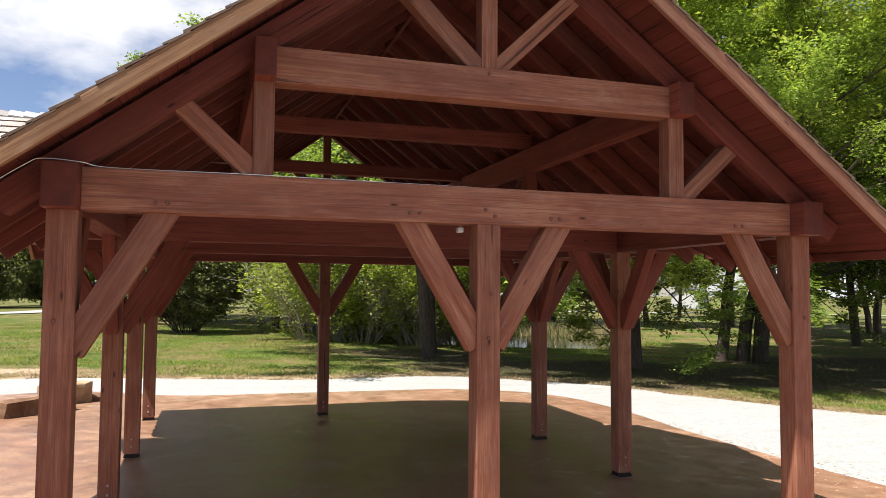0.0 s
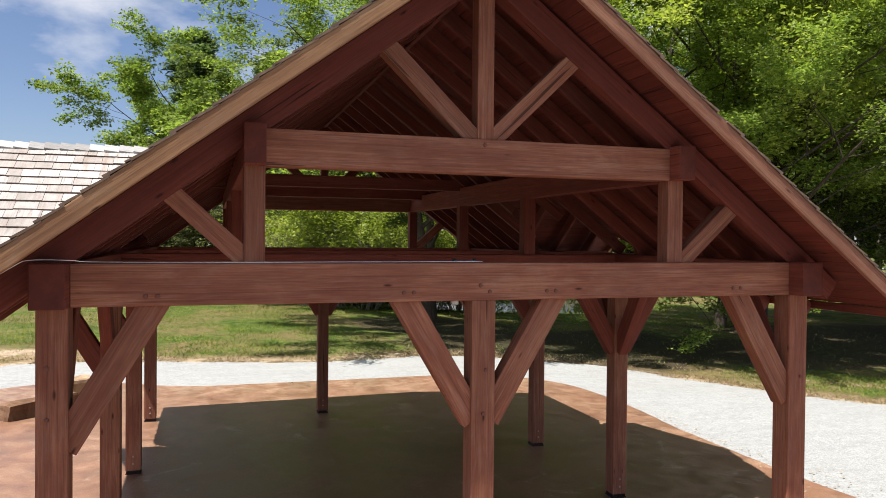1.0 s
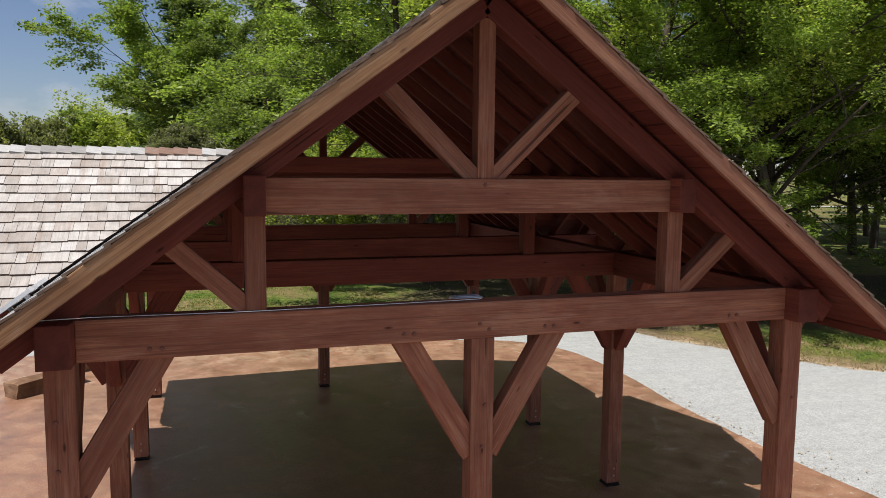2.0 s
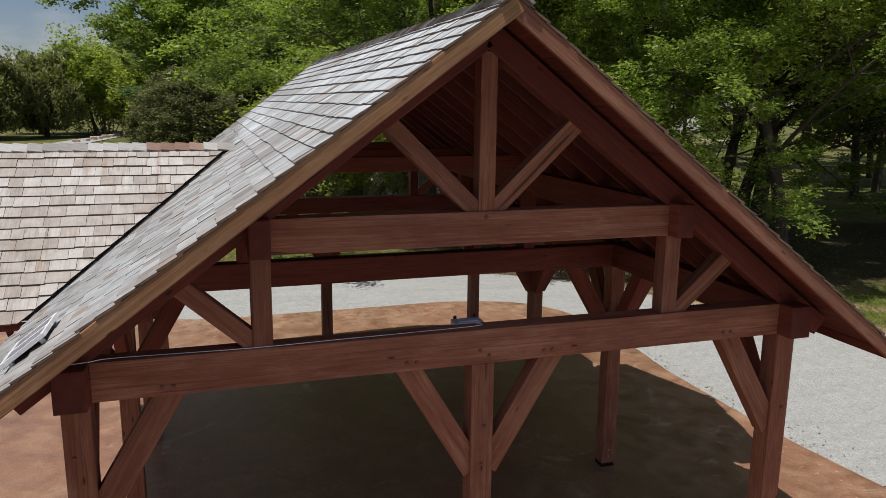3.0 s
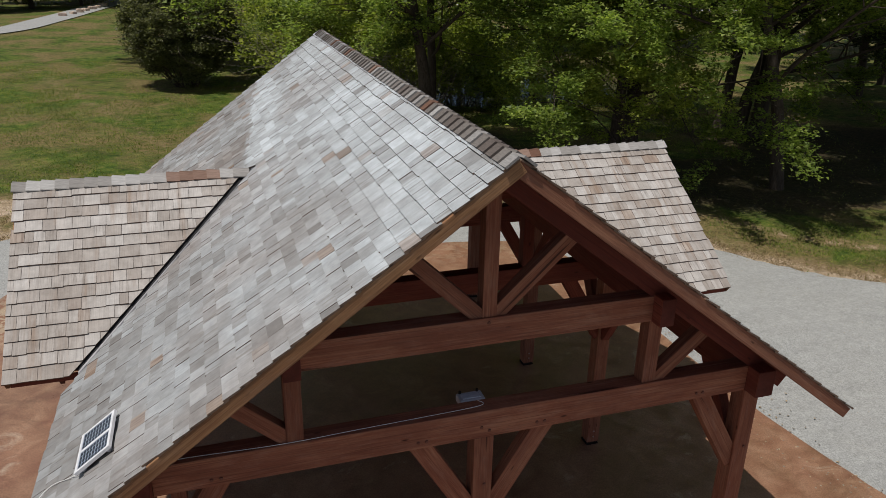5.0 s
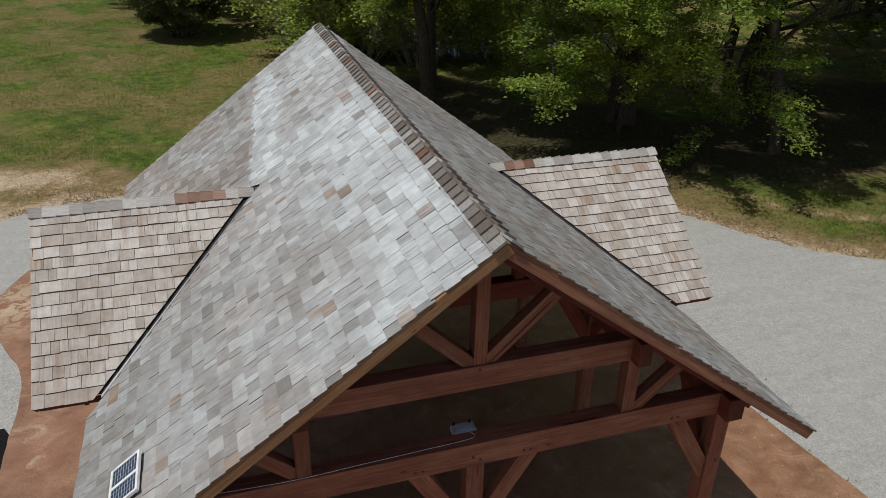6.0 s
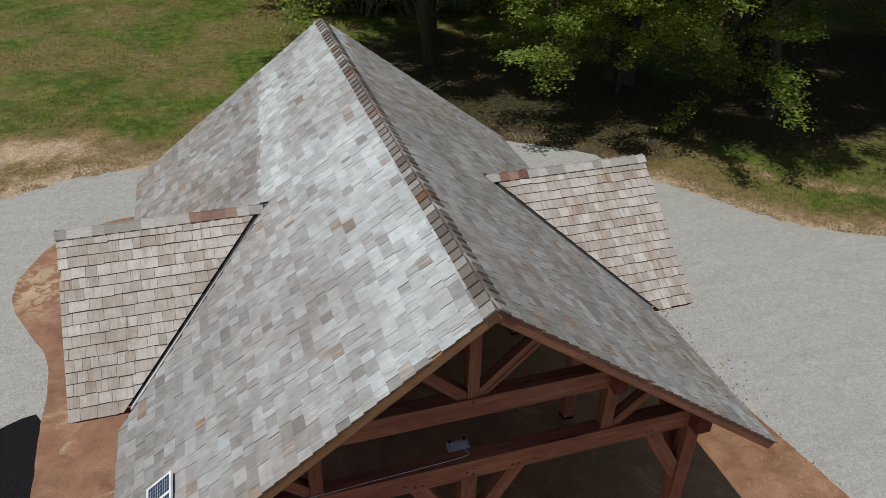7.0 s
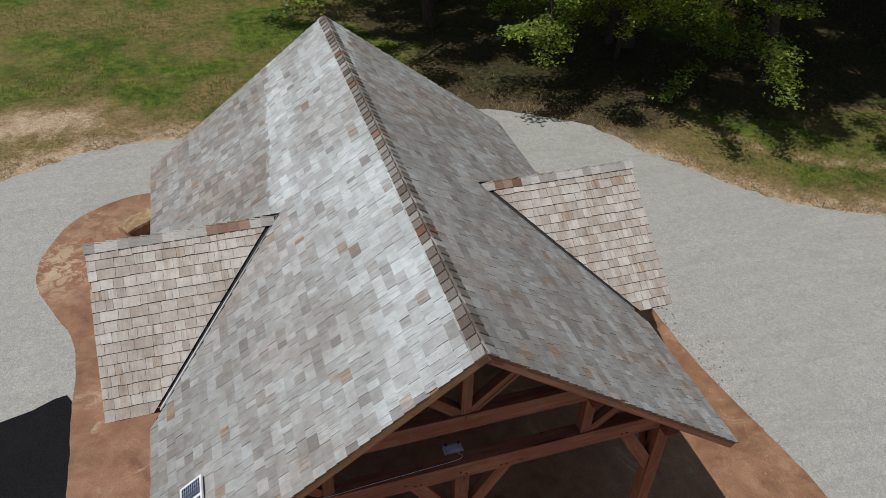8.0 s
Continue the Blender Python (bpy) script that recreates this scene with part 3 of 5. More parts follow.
# ---- pavilion frame ----
X_POST, Y_FRONT, Y_REAR = 3.11, -4.26, 4.46
ROWS_IN = (-1.18, 1.37)
Z_BEAM = 2.96
RIDGE, PITCH = 5.837, 0.75
WING_RIDGE, WING_Y, WING_X, WING_RUN = 4.53, 0.095, 4.62, 2.10
Y0, Y1, EAVE = -4.857, 5.08, 3.98
COS, SIN = 0.8, 0.6

pavilion = thing("timber_pavilion", 0, 0, 0, "open red-stained timber pavilion with a weathered cedar shingle roof", "pavilion")


def post(x, y, size=0.2):
    z0 = ground_z(x, y) + 0.02
    ob = timber("post", (x, y, z0 + 0.05), (x, y, Z_BEAM + 0.002), size, size, pavilion, None, (0, 1, 0))
    bm = box_bm(0.15, 0.15, 0.05)
    plate = bmesh.ops.create_cube(bm, size=1.0)["verts"]
    bmesh.ops.scale(bm, vec=(0.20, 0.20, 0.012), verts=plate)
    bmesh.ops.translate(bm, vec=(0, 0, -0.02), verts=plate)
    for sx in (-1, 1):
        for sy in (-1, 1):
            c = bmesh.ops.create_cone(bm, cap_ends=True, segments=6, radius1=0.014, radius2=0.012, depth=0.03)["verts"]
            bmesh.ops.translate(bm, vec=(sx * 0.083, sy * 0.083, 0.0), verts=c)
    part("post_base", bm, M_STEEL, ob, "dark steel post base", pose(x, y, z0 + 0.026))
    for h in (0.10, 0.20):
        bolt = bmesh.new()
        bmesh.ops.create_cone(bolt, cap_ends=True, segments=10, radius1=0.015, radius2=0.012, depth=0.012)
        part("bolt", bolt, M_BOLT, ob, "pale steel bolt head", pose(x, y - size / 2 - 0.004, z0 + 0.05 + h, 90, 0, 0))
    return ob


def brace(x, y, dx, dy, thick=0.14, high=0.20, drop=0.90, reach=0.52):
    """A knee brace from a post's face up to the beam, in the direction (dx, dy)."""
    foot = Vector((x + dx * 0.06, y + dy * 0.06, Z_BEAM - drop - 0.07))
    head = Vector((x + dx * (0.1 + reach + 0.045), y + dy * (0.1 + reach + 0.045), Z_BEAM + 0.05))
    length = (head - foot).length
    bm = box_bm(length, thick, high, 0.008, 2)
    # braces behind the front face take the stain with roof shade in its colour
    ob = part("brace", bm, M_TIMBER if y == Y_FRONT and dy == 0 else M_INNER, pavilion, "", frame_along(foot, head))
    return ob


POSTS = [(-X_POST, Y_FRONT), (0.0, Y_FRONT), (X_POST, Y_FRONT), (-X_POST, Y_REAR), (0.0, Y_REAR), (X_POST, Y_REAR)]
POSTS += [(s * X_POST, y) for s in (-1, 1) for y in ROWS_IN]
for px, py in POSTS:
    post(px, py)
    outer = abs(px) > 1
    inner_row = py in ROWS_IN
    sgn = 1 if px > 0 else -1
    if not outer:
        brace(px, py, 1, 0)
        brace(px, py, -1, 0)
    else:
        brace(px, py, -sgn, 0)
        if inner_row:
            brace(px, py, sgn, 0)
            brace(px, py, 0, 1, 0.12)
            brace(px, py, 0, -1, 0.12)
        else:
            brace(px, py, 0, 1 if py < 0 else -1, 0.12)

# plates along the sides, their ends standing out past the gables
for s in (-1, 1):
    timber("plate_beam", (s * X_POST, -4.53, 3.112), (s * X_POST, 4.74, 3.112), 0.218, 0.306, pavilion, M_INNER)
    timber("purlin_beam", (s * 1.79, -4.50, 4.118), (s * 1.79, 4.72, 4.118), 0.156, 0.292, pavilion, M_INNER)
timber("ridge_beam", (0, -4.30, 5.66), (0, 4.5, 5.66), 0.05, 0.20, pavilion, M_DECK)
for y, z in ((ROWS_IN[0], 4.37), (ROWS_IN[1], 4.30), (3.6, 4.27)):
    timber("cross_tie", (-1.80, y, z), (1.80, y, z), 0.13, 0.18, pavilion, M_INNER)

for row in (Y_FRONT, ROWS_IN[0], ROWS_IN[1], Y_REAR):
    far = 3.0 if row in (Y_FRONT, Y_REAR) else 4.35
    # rows behind the front get the copy darkened for shade under the roof
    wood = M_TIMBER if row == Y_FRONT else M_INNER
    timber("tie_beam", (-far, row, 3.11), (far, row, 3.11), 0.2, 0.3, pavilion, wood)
    if row in (Y_FRONT, Y_REAR):
        timber("cross_beam", (-1.715, row, 4.11), (1.715, row, 4.11), 0.19, 0.275, pavilion)
        timber("king_post", (0.01, row, 4.245), (0.01, row, 5.50), 0.14, 0.15, pavilion, None, (0, 1, 0))
    for s in (-1, 1):
        timber("queen_post", (s * 1.785, row, 3.255), (s * 1.785, row, 3.98), 0.155, 0.155, pavilion, wood, (0, 1, 0))
        if row in (Y_FRONT, Y_REAR):
            low = 0.045 if s > 0 else 0.0
            timber("strut", (s * 2.42, row, 3.81 - low), (s * 1.80, row, 3.245 - low), 0.13, 0.145, pavilion)
            timber("strut", (s * 0.85, row, 4.995), (s * 0.03, row, 4.205), 0.13, 0.145, pavilion)
            a, b = (s * 0.02, row, 5.53 + 0.085), (s * 3.52, row, 5.53 + 0.085 - 0.75 * 3.50)
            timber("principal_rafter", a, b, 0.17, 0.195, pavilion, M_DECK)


def rafters():
    """Common rafters under the deck, evenly spaced, with those under the wings cut at the valleys."""
    y = Y0 + 0.62
    while y < Y1 - 0.3:
        if abs(y - Y_FRONT) > 0.15 and abs(y - Y_REAR) > 0.15:
            for s in (-1, 1):
                low = EAVE - 0.06
                if abs(y - WING_Y) < 2.0:
                    low = min(low, 1.85 + abs(y - WING_Y))
                a, b = (s * 0.03, y, RIDGE - 0.185), (s * low, y, RIDGE - 0.185 - PITCH * (low - 0.03))
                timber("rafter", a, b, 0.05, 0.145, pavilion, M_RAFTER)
        y += 0.605
    for s in (-1, 1):
        x = 2.3
        while x < WING_X - 0.2:
            for t in (-1, 1):
                top = 0.03
                if x - 1.743 < WING_RUN:
                    low = max(0.0, x - 1.9)
                else:
                    low = WING_RUN - 0.06
                if low > 0.25:
                    a, b = (s * x, WING_Y + t * top, WING_RIDGE - 0.185), (s * x, WING_Y + t * low, WING_RIDGE - 0.185 - PITCH * (low - top))
                    timber("rafter", a, b, 0.05, 0.145, pavilion, M_RAFTER)
            x += 0.59


rafters()
for s in (-1, 1):
    timber("wing_ridge_beam", (s * 1.9, WING_Y, 4.18), (s * 4.40, WING_Y, 4.18), 0.1, 0.2, pavilion)
    timber("wing_tie_beam", (s * 4.25, -1.07, 3.12), (s * 4.25, 1.26, 3.12), 0.15, 0.25, pavilion)
    timber("wing_king_post", (s * 4.25, WING_Y, 3.24), (s * 4.25, WING_Y, 4.09), 0.14, 0.14, pavilion, None, (0, 1, 0))


# ---- roof: deck, boards, shingles ----
def slope_point(kind, s_sign, t_sign, u, run, h):
    """A point of a roof slope: u along the ridge, run out from it in plan, h off the surface."""
    if kind == "main":
        return Vector((s_sign * (run + SIN * h), u, RIDGE - PITCH * run + COS * h))
    return Vector((s_sign * u, WING_Y + t_sign * (run + SIN * h), WING_RIDGE - PITCH * run + COS * h))


def clip_poly(poly, a, b, c):
    """Keeps the part of a flat polygon where a*u + b*r + c >= 0."""
    out = []
    for i, p in enumerate(poly):
        q = poly[(i + 1) % len(poly)]
        dp, dq = a * p[0] + b * p[1] + c, a * q[0] + b * q[1] + c
        if dp >= 0:
            out.append(p)
        if dp * dq < 0:
            t = dp / (dp - dq)
            out.append((p[0] + t * (q[0] - p[0]), p[1] + t * (q[1] - p[1])))
    return out


def clip_main(poly, gap):
    """The parts of a main-slope polygon outside the wing's valleys."""
    if all(r < 1.743 - gap for _, r in poly):
        return [poly]
    a = clip_poly(clip_poly(poly, -1, 0, WING_Y), -1, -1, WING_Y + 1.743 - gap)
    b = clip_poly(clip_poly(poly, 1, 0, -WING_Y), 1, -1, -WING_Y + 1.743 - gap)
    return [q for q in (a, b) if len(q) > 2]


def clip_wing(poly, gap):
    q = clip_poly(poly, 1, -1, -1.743 - gap)
    return [q] if len(q) > 2 else []


def prism(kind, ss, ts, poly, low, high, verts, faces, uvs, m_inv=None, sides=None):
    """Adds a flat polygon of a slope as a solid; low and high give the height off the surface of each of its corners."""
    n0, n = len(verts), len(poly)
    top = [slope_point(kind, ss, ts, u, r, high(u, r)) for u, r in poly]
    bot = [slope_point(kind, ss, ts, u, r, low(u, r)) for u, r in poly]
    normal = (top[1] - top[0]).cross(top[2] - top[0])
    order = list(range(n)) if normal.z > 0 else list(range(n - 1, -1, -1))
    for q in (top, bot):
        for v in q:
            verts.append(m_inv @ v if m_inv is not None else v)
    loops = [[n0 + k for k in order], [n0 + n + k for k in reversed(order)]]
    for k in range(n):
        a, b = order[k], order[(k + 1) % n]
        loops.append([n0 + b, n0 + a, n0 + n + a, n0 + n + b])
    if sides is not None:
        sides += [0] + [1] * (len(loops) - 1)
    for f in loops:
        faces.append(f)
        for v in f:
            uvs.append(poly[(v - n0) % n])


def build_deck(kind, ss, ts, u0, u1, run):
    """A felt sheet that carries the shingles, with deck boards side by side below it."""
    whole = [(u0, 0.0), (u1, 0.0), (u1, run), (u0, run)]
    if kind == "main":
        areas = [[(u0, 0.0), (WING_Y, 0.0), (WING_Y, run), (u0, run)], [(WING_Y, 0.0), (u1, 0.0), (u1, run), (WING_Y, run)]]
        areas = [q for area in areas for q in clip_main(area, 0.0)]
    else:
        areas = clip_wing(whole, -0.02)
    verts, faces, uvs = [], [], []
    for q in areas:
        prism(kind, ss, ts, q, lambda u, v: -0.007, lambda u, v: -0.003, verts, faces, uvs)
    felt = part("roof_slope", mesh_from("roof_slope", verts, faces, M_GAP, uvs), None, pavilion, "black felt under the shingles")
    m = pose(0, 0, 0, 0, 0, 90) if kind == "main" else pose(0, 0, 0)
    inv = m.inverted()
    r = 0.0
    while r < run - 0.01:
        r1 = min(run, r + 0.118)
        poly = [(u0, r), (u1, r), (u1, r1), (u0, r1)]
        for q in (clip_main(poly, 0.0) if kind == "main" else clip_wing(poly, -0.02)):
            verts, faces, uvs = [], [], []
            prism(kind, ss, ts, q, lambda u, v: -0.036, lambda u, v: -0.008, verts, faces, uvs, inv)
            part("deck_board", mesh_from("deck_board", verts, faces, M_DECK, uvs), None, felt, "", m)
        r = r1 + 0.003
    return felt


EXPOSED = 0.1295
BUTT = 0.031


def shingle_mesh(width, material):
    """One tapered shingle: x across, y up the slope from its butt, z off the slope."""
    w, length = width / 2 - 0.0018, EXPOSED / COS * 1.22
    v = [(-w, 0, 0.010), (w, 0, 0.010), (w, length, 0.0), (-w, length, 0.0), (-w, 0, BUTT), (w, 0, BUTT), (w, length, 0.012), (-w, length, 0.012)]
    f = [(4, 5, 6, 7), (0, 1, 5, 4), (1, 2, 6, 5), (3, 0, 4, 7), (2, 3, 7, 6)]
    uv = [(v[i][0], v[i][1]) for q in f for i in q]
    me = mesh_from("shingle", v, f, material, uv)
    me.materials.append(M_SHINGLE_END)
    me.polygons.foreach_set("material_index", [0, 1, 1, 1, 1])
    return me


WIDTHS = [0.10, 0.125, 0.145, 0.165, 0.185, 0.205, 0.23, 0.26]
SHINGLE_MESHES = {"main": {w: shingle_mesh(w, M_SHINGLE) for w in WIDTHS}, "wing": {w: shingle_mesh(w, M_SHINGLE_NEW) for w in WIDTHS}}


def shingle_slope(kind, ss, ts, u0, u1, run, deck, limit, take, seed):
    """Courses of shingles from eave to ridge. Whole pieces that take(u, r) chooses become objects, up to limit; the rest is one mesh."""
    rng = random.Random(seed)
    verts, faces, uvs = [], [], []
    made, sides = 0, []
    courses = int(run / EXPOSED) + 1
    for c in range(courses):
        r_low = run + 0.03 - c * EXPOSED
        if r_low < 0.06:
            continue
        u = u0 - rng.uniform(0.0, 0.15)
        wave = rng.uniform(-0.004, 0.004)
        while u < u1:
            w = rng.choice(WIDTHS)
            a, b = max(u + 0.0018, u0), min(u + w - 0.0018, u1)
            u += w
            if b - a < 0.03:
                continue
            jit = r_low + wave + rng.uniform(-0.006, 0.006)
            lift = rng.uniform(-0.001, 0.005)
            poly = [(a, jit), (b, jit), (b, max(0.0, jit - EXPOSED * 1.22)), (a, max(0.0, jit - EXPOSED * 1.22))]
            cut = clip_main(poly, 0.085) if kind == "main" else clip_wing(poly, 0.085)
            whole = len(cut) == 1 and len(cut[0]) == 4 and abs(b - a - w + 0.0036) < 1e-6 and jit > EXPOSED * 1.3 and cut[0] == poly
            if whole and made < limit and take((a + b) / 2, jit):
                o = slope_point(kind, ss, ts, (a + b) / 2, jit, lift)
                up = (slope_point(kind, ss, ts, (a + b) / 2, jit - 0.1, lift) - o).normalized()
                nrm = (slope_point(kind, ss, ts, (a + b) / 2, jit, lift + 0.1) - o).normalized()
                m = Matrix((up.cross(nrm), up, nrm)).transposed().to_4x4()
                m.translation = o
                part("shingle", SHINGLE_MESHES[kind][w], None, deck, "", m @ pose(0, 0, 0, 0, 0, rng.uniform(-0.5, 0.5)))
                made += 1
                continue
            for q in cut:
                k = lambda v: (jit - v) / (EXPOSED * 1.22)
                prism(kind, ss, ts, q, lambda x, v: lift + 0.010 * (1 - k(v)), lambda x, v: lift + BUTT + (0.012 - BUTT) * k(v), verts, faces, uvs, None, sides)
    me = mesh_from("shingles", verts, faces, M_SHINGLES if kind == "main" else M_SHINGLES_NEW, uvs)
    me.materials.append(M_SHINGLE_END)
    me.polygons.foreach_set("material_index", sides)
    tagged(part("shingles", me, None, deck), "weathered silver-grey cedar shingles in even courses" if kind == "main" else "warm tan-grey cedar shingles in even courses", kind="stuff")
    return made


SLOPES = []
for s in (-1, 1):
    SLOPES.append(("main", s, 1, Y0, Y1, EAVE, build_deck("main", s, 1, Y0 + 0.05, Y1 - 0.05, EAVE - 0.03)))
for s in (-1, 1):
    for t in (-1, 1):
        SLOPES.append(("wing", s, t, 1.74, WING_X, WING_RUN, build_deck("wing", s, t, 1.72, WING_X - 0.05, WING_RUN - 0.03)))


def rake_boards():
    """Barge boards along the gables, a thin fascia at the eaves."""
    for y in (Y0 + 0.03, Y1 - 0.03):
        for s in (-1, 1):
            o = 0.003 * s
            a = (-s * 0.03, y + o, RIDGE - 0.068 + PITCH * 0.03)
            b = (s * (EAVE - 0.02), y + o, RIDGE - 0.068 - PITCH * (EAVE - 0.02))
            timber("barge_board", a, b, 0.045, 0.122, pavilion, M_RAKE if s < 0 else M_RAKE_RED, (0, 0, 1), "weathered tan barge board" if s < 0 else "red-brown barge board")
    for s in (-1, 1):
        for t in (-1, 1):
            a = (s * (WING_X - 0.03), WING_Y, WING_RIDGE - 0.086)
            b = (s * (WING_X - 0.03), WING_Y + t * (WING_RUN - 0.02), WING_RIDGE - 0.086 - PITCH * (WING_RUN - 0.02))
            timber("barge_board", a, b, 0.045, 0.105, pavilion, M_RAKE, (0, 0, 1), "weathered tan barge board")

    for s in (-1, 1):
        for y0, y1 in ((Y0 + 0.06, WING_Y - 2.24), (WING_Y + 2.24, Y1 - 0.06)):
            z = RIDGE - PITCH * EAVE - 0.055
            timber("fascia_board", (s * (EAVE - 0.035), y0, z), (s * (EAVE - 0.035), y1, z), 0.022, 0.085, pavilion, M_INNER)
        for t in (-1, 1):
            z = WING_RIDGE - PITCH * WING_RUN - 0.055
            y = WING_Y + t * (WING_RUN - 0.035)
            timber("fascia_board", (s * 3.85, y, z), (s * (WING_X - 0.06), y, z), 0.022, 0.085, pavilion, M_INNER)


rake_boards()


def valley_metal():
    """Dull metal strips in the valleys, with the dark felt showing beside them."""
    for s in (-1, 1):
        for t in (-1, 1):
            d0, d1 = 0.0, WING_RUN + 0.03
            for nm, mat, half, lift, lab in (("valley_felt", M_GAP, 0.13, 0.006, "black felt in the roof valley"), ("valley_metal", M_FLASH, 0.030, 0.022, "dull metal valley strip")):
                v = []
                for d in (d0, d1):
                    z = WING_RIDGE - PITCH * d + lift
                    x, y = 1.743 + d, WING_Y + t * d
                    arm = min(half, d)
                    v += [(s * (x - half), y, z + PITCH * half * 0.7), (s * x, y, z), (s * x, y - t * arm, z + PITCH * arm * 0.7)]
                f = [(0, 1, 4, 3), (1, 2, 5, 4)]
                me = mesh_from(nm, v, f, mat)
                ob = part(nm, me, None, pavilion, lab)
                sol = ob.modifiers.new("thick", "SOLIDIFY")
                sol.thickness = 0.004


valley_metal()


def cap_mesh(name, width, material):
    """A ridge cap of two boards meeting in a V, its butt towards -y."""
    v, f = [], []
    length = 0.215
    for s in (-1, 1):
        n0 = len(v)
        for y, h in ((0.0, 0.048), (length, 0.020)):
            for run in (0.0, width * COS):
                for th in (-0.022, 0.0):
                    v.append((s * (run + (h + th) * SIN), y, -PITCH * run + (h + th) * COS))
        q = [(1, 3, 7, 5), (0, 4, 6, 2), (0, 2, 3, 1), (4, 5, 7, 6), (2, 6, 7, 3), (0, 1, 5, 4)]
        f += [tuple(n0 + i for i in (x if s > 0 else x[::-1])) for x in q]
    uv = [(v[i][1], v[i][0]) for q in f for i in q]
    return mesh_from(name, v, f, material, uv)


def ridge_caps():
    rng = random.Random(11)
    me, pale, red = (cap_mesh("ridge_cap", 0.135, wood) for wood in (M_CAP, M_CAP_PALE, M_CAP_RED))
    y = Y0 - 0.02
    while y < Y1 - 0.12:
        part("ridge_cap", red if rng.random() < 0.08 else me, None, pavilion, "", pose(0, y, RIDGE + 0.008, rng.uniform(-0.6, 0.6), 0, rng.uniform(-1.0, 1.0)))
        y += 0.162 + rng.uniform(-0.006, 0.006)
    for s in (-1, 1):
        x = WING_X + 0.02
        while x > 1.95:
            turn = 90 if s > 0 else -90
            part("ridge_cap", pale if x > 2.85 + rng.uniform(-0.4, 0.4) or rng.random() < 0.15 else red, None, pavilion, "", pose(s * x, WING_Y, WING_RIDGE + 0.008, rng.uniform(-0.6, 0.6), 0, turn + rng.uniform(-1.0, 1.0)))
            x -= 0.165 + rng.uniform(-0.006, 0.006)


ridge_caps()


def pegs():
    """Round bolt plugs on the front beam where posts and braces meet it."""
    spots = [(-2.44, 3.03), (-2.52, 3.03), (-0.66, 3.03), (-0.58, 3.03), (-0.03, 3.08), (0.05, 3.03), (0.55, 3.03), (0.63, 3.03), (2.38, 3.03), (2.46, 3.03),
             (0.0, 4.20), (0.0, 2.05), (0.02, 2.40), (3.14, 2.20), (-3.14, 2.20), (-3.14, 2.55)]
    for x, z in spots:
        bm = bmesh.new()
        bmesh.ops.create_cone(bm, cap_ends=True, segments=12, radius1=0.017, radius2=0.014, depth=0.012)
        part("bolt_plug", bm, M_DARKWOOD, pavilion, "", pose(x, -4.3645 if z < 4 else -4.3595, z, 90, 0, 0))


M_DARKWOOD = plain("dark_plug_wood", (0.16, 0.060, 0.038), 0.7)
pegs()


# ---- things on the pavilion ----
def on_left_roof(x, y, h):
    return Vector((x - SIN * h, y, RIDGE + PITCH * x + COS * h))


def tube(name, points, radius, material, parent, label="", sides=6):
    """A thin round cord through the points."""
    pts = [Vector(p) for p in points]
    verts, faces = [], []
    for i, p in enumerate(pts):
        d = (pts[min(i + 1, len(pts) - 1)] - pts[max(i - 1, 0)]).normalized()
        a = d.cross(Vector((0.3, 0.2, 1))).normalized()
        b = d.cross(a)
        for k in range(sides):
            t = 2 * math.pi * k / sides
            verts.append(p + radius * (math.cos(t) * a + math.sin(t) * b))
        if i:
            for k in range(sides):
                k2 = (k + 1) % sides
                faces.append(((i - 1) * sides + k, (i - 1) * sides + k2, i * sides + k2, i * sides + k))
    me = mesh_from(name, verts, faces, material, None, True)
    return part(name, me, None, parent, label)


def arc_points(points, n=8):
    out = []
    p = [Vector(q) for q in points]
    for i in range(len(p) - 1):
        p0, p1, p2, p3 = p[max(i - 1, 0)], p[i], p[i + 1], p[min(i + 2, len(p) - 1)]
        for j in range(n):
            t = j / n
            out.append(0.5 * ((2 * p1) + (p2 - p0) * t + (2 * p0 - 5 * p1 + 4 * p2 - p3) * t * t + (3 * p1 - p0 - 3 * p2 + p3) * t ** 3))
    return out + [p[-1]]


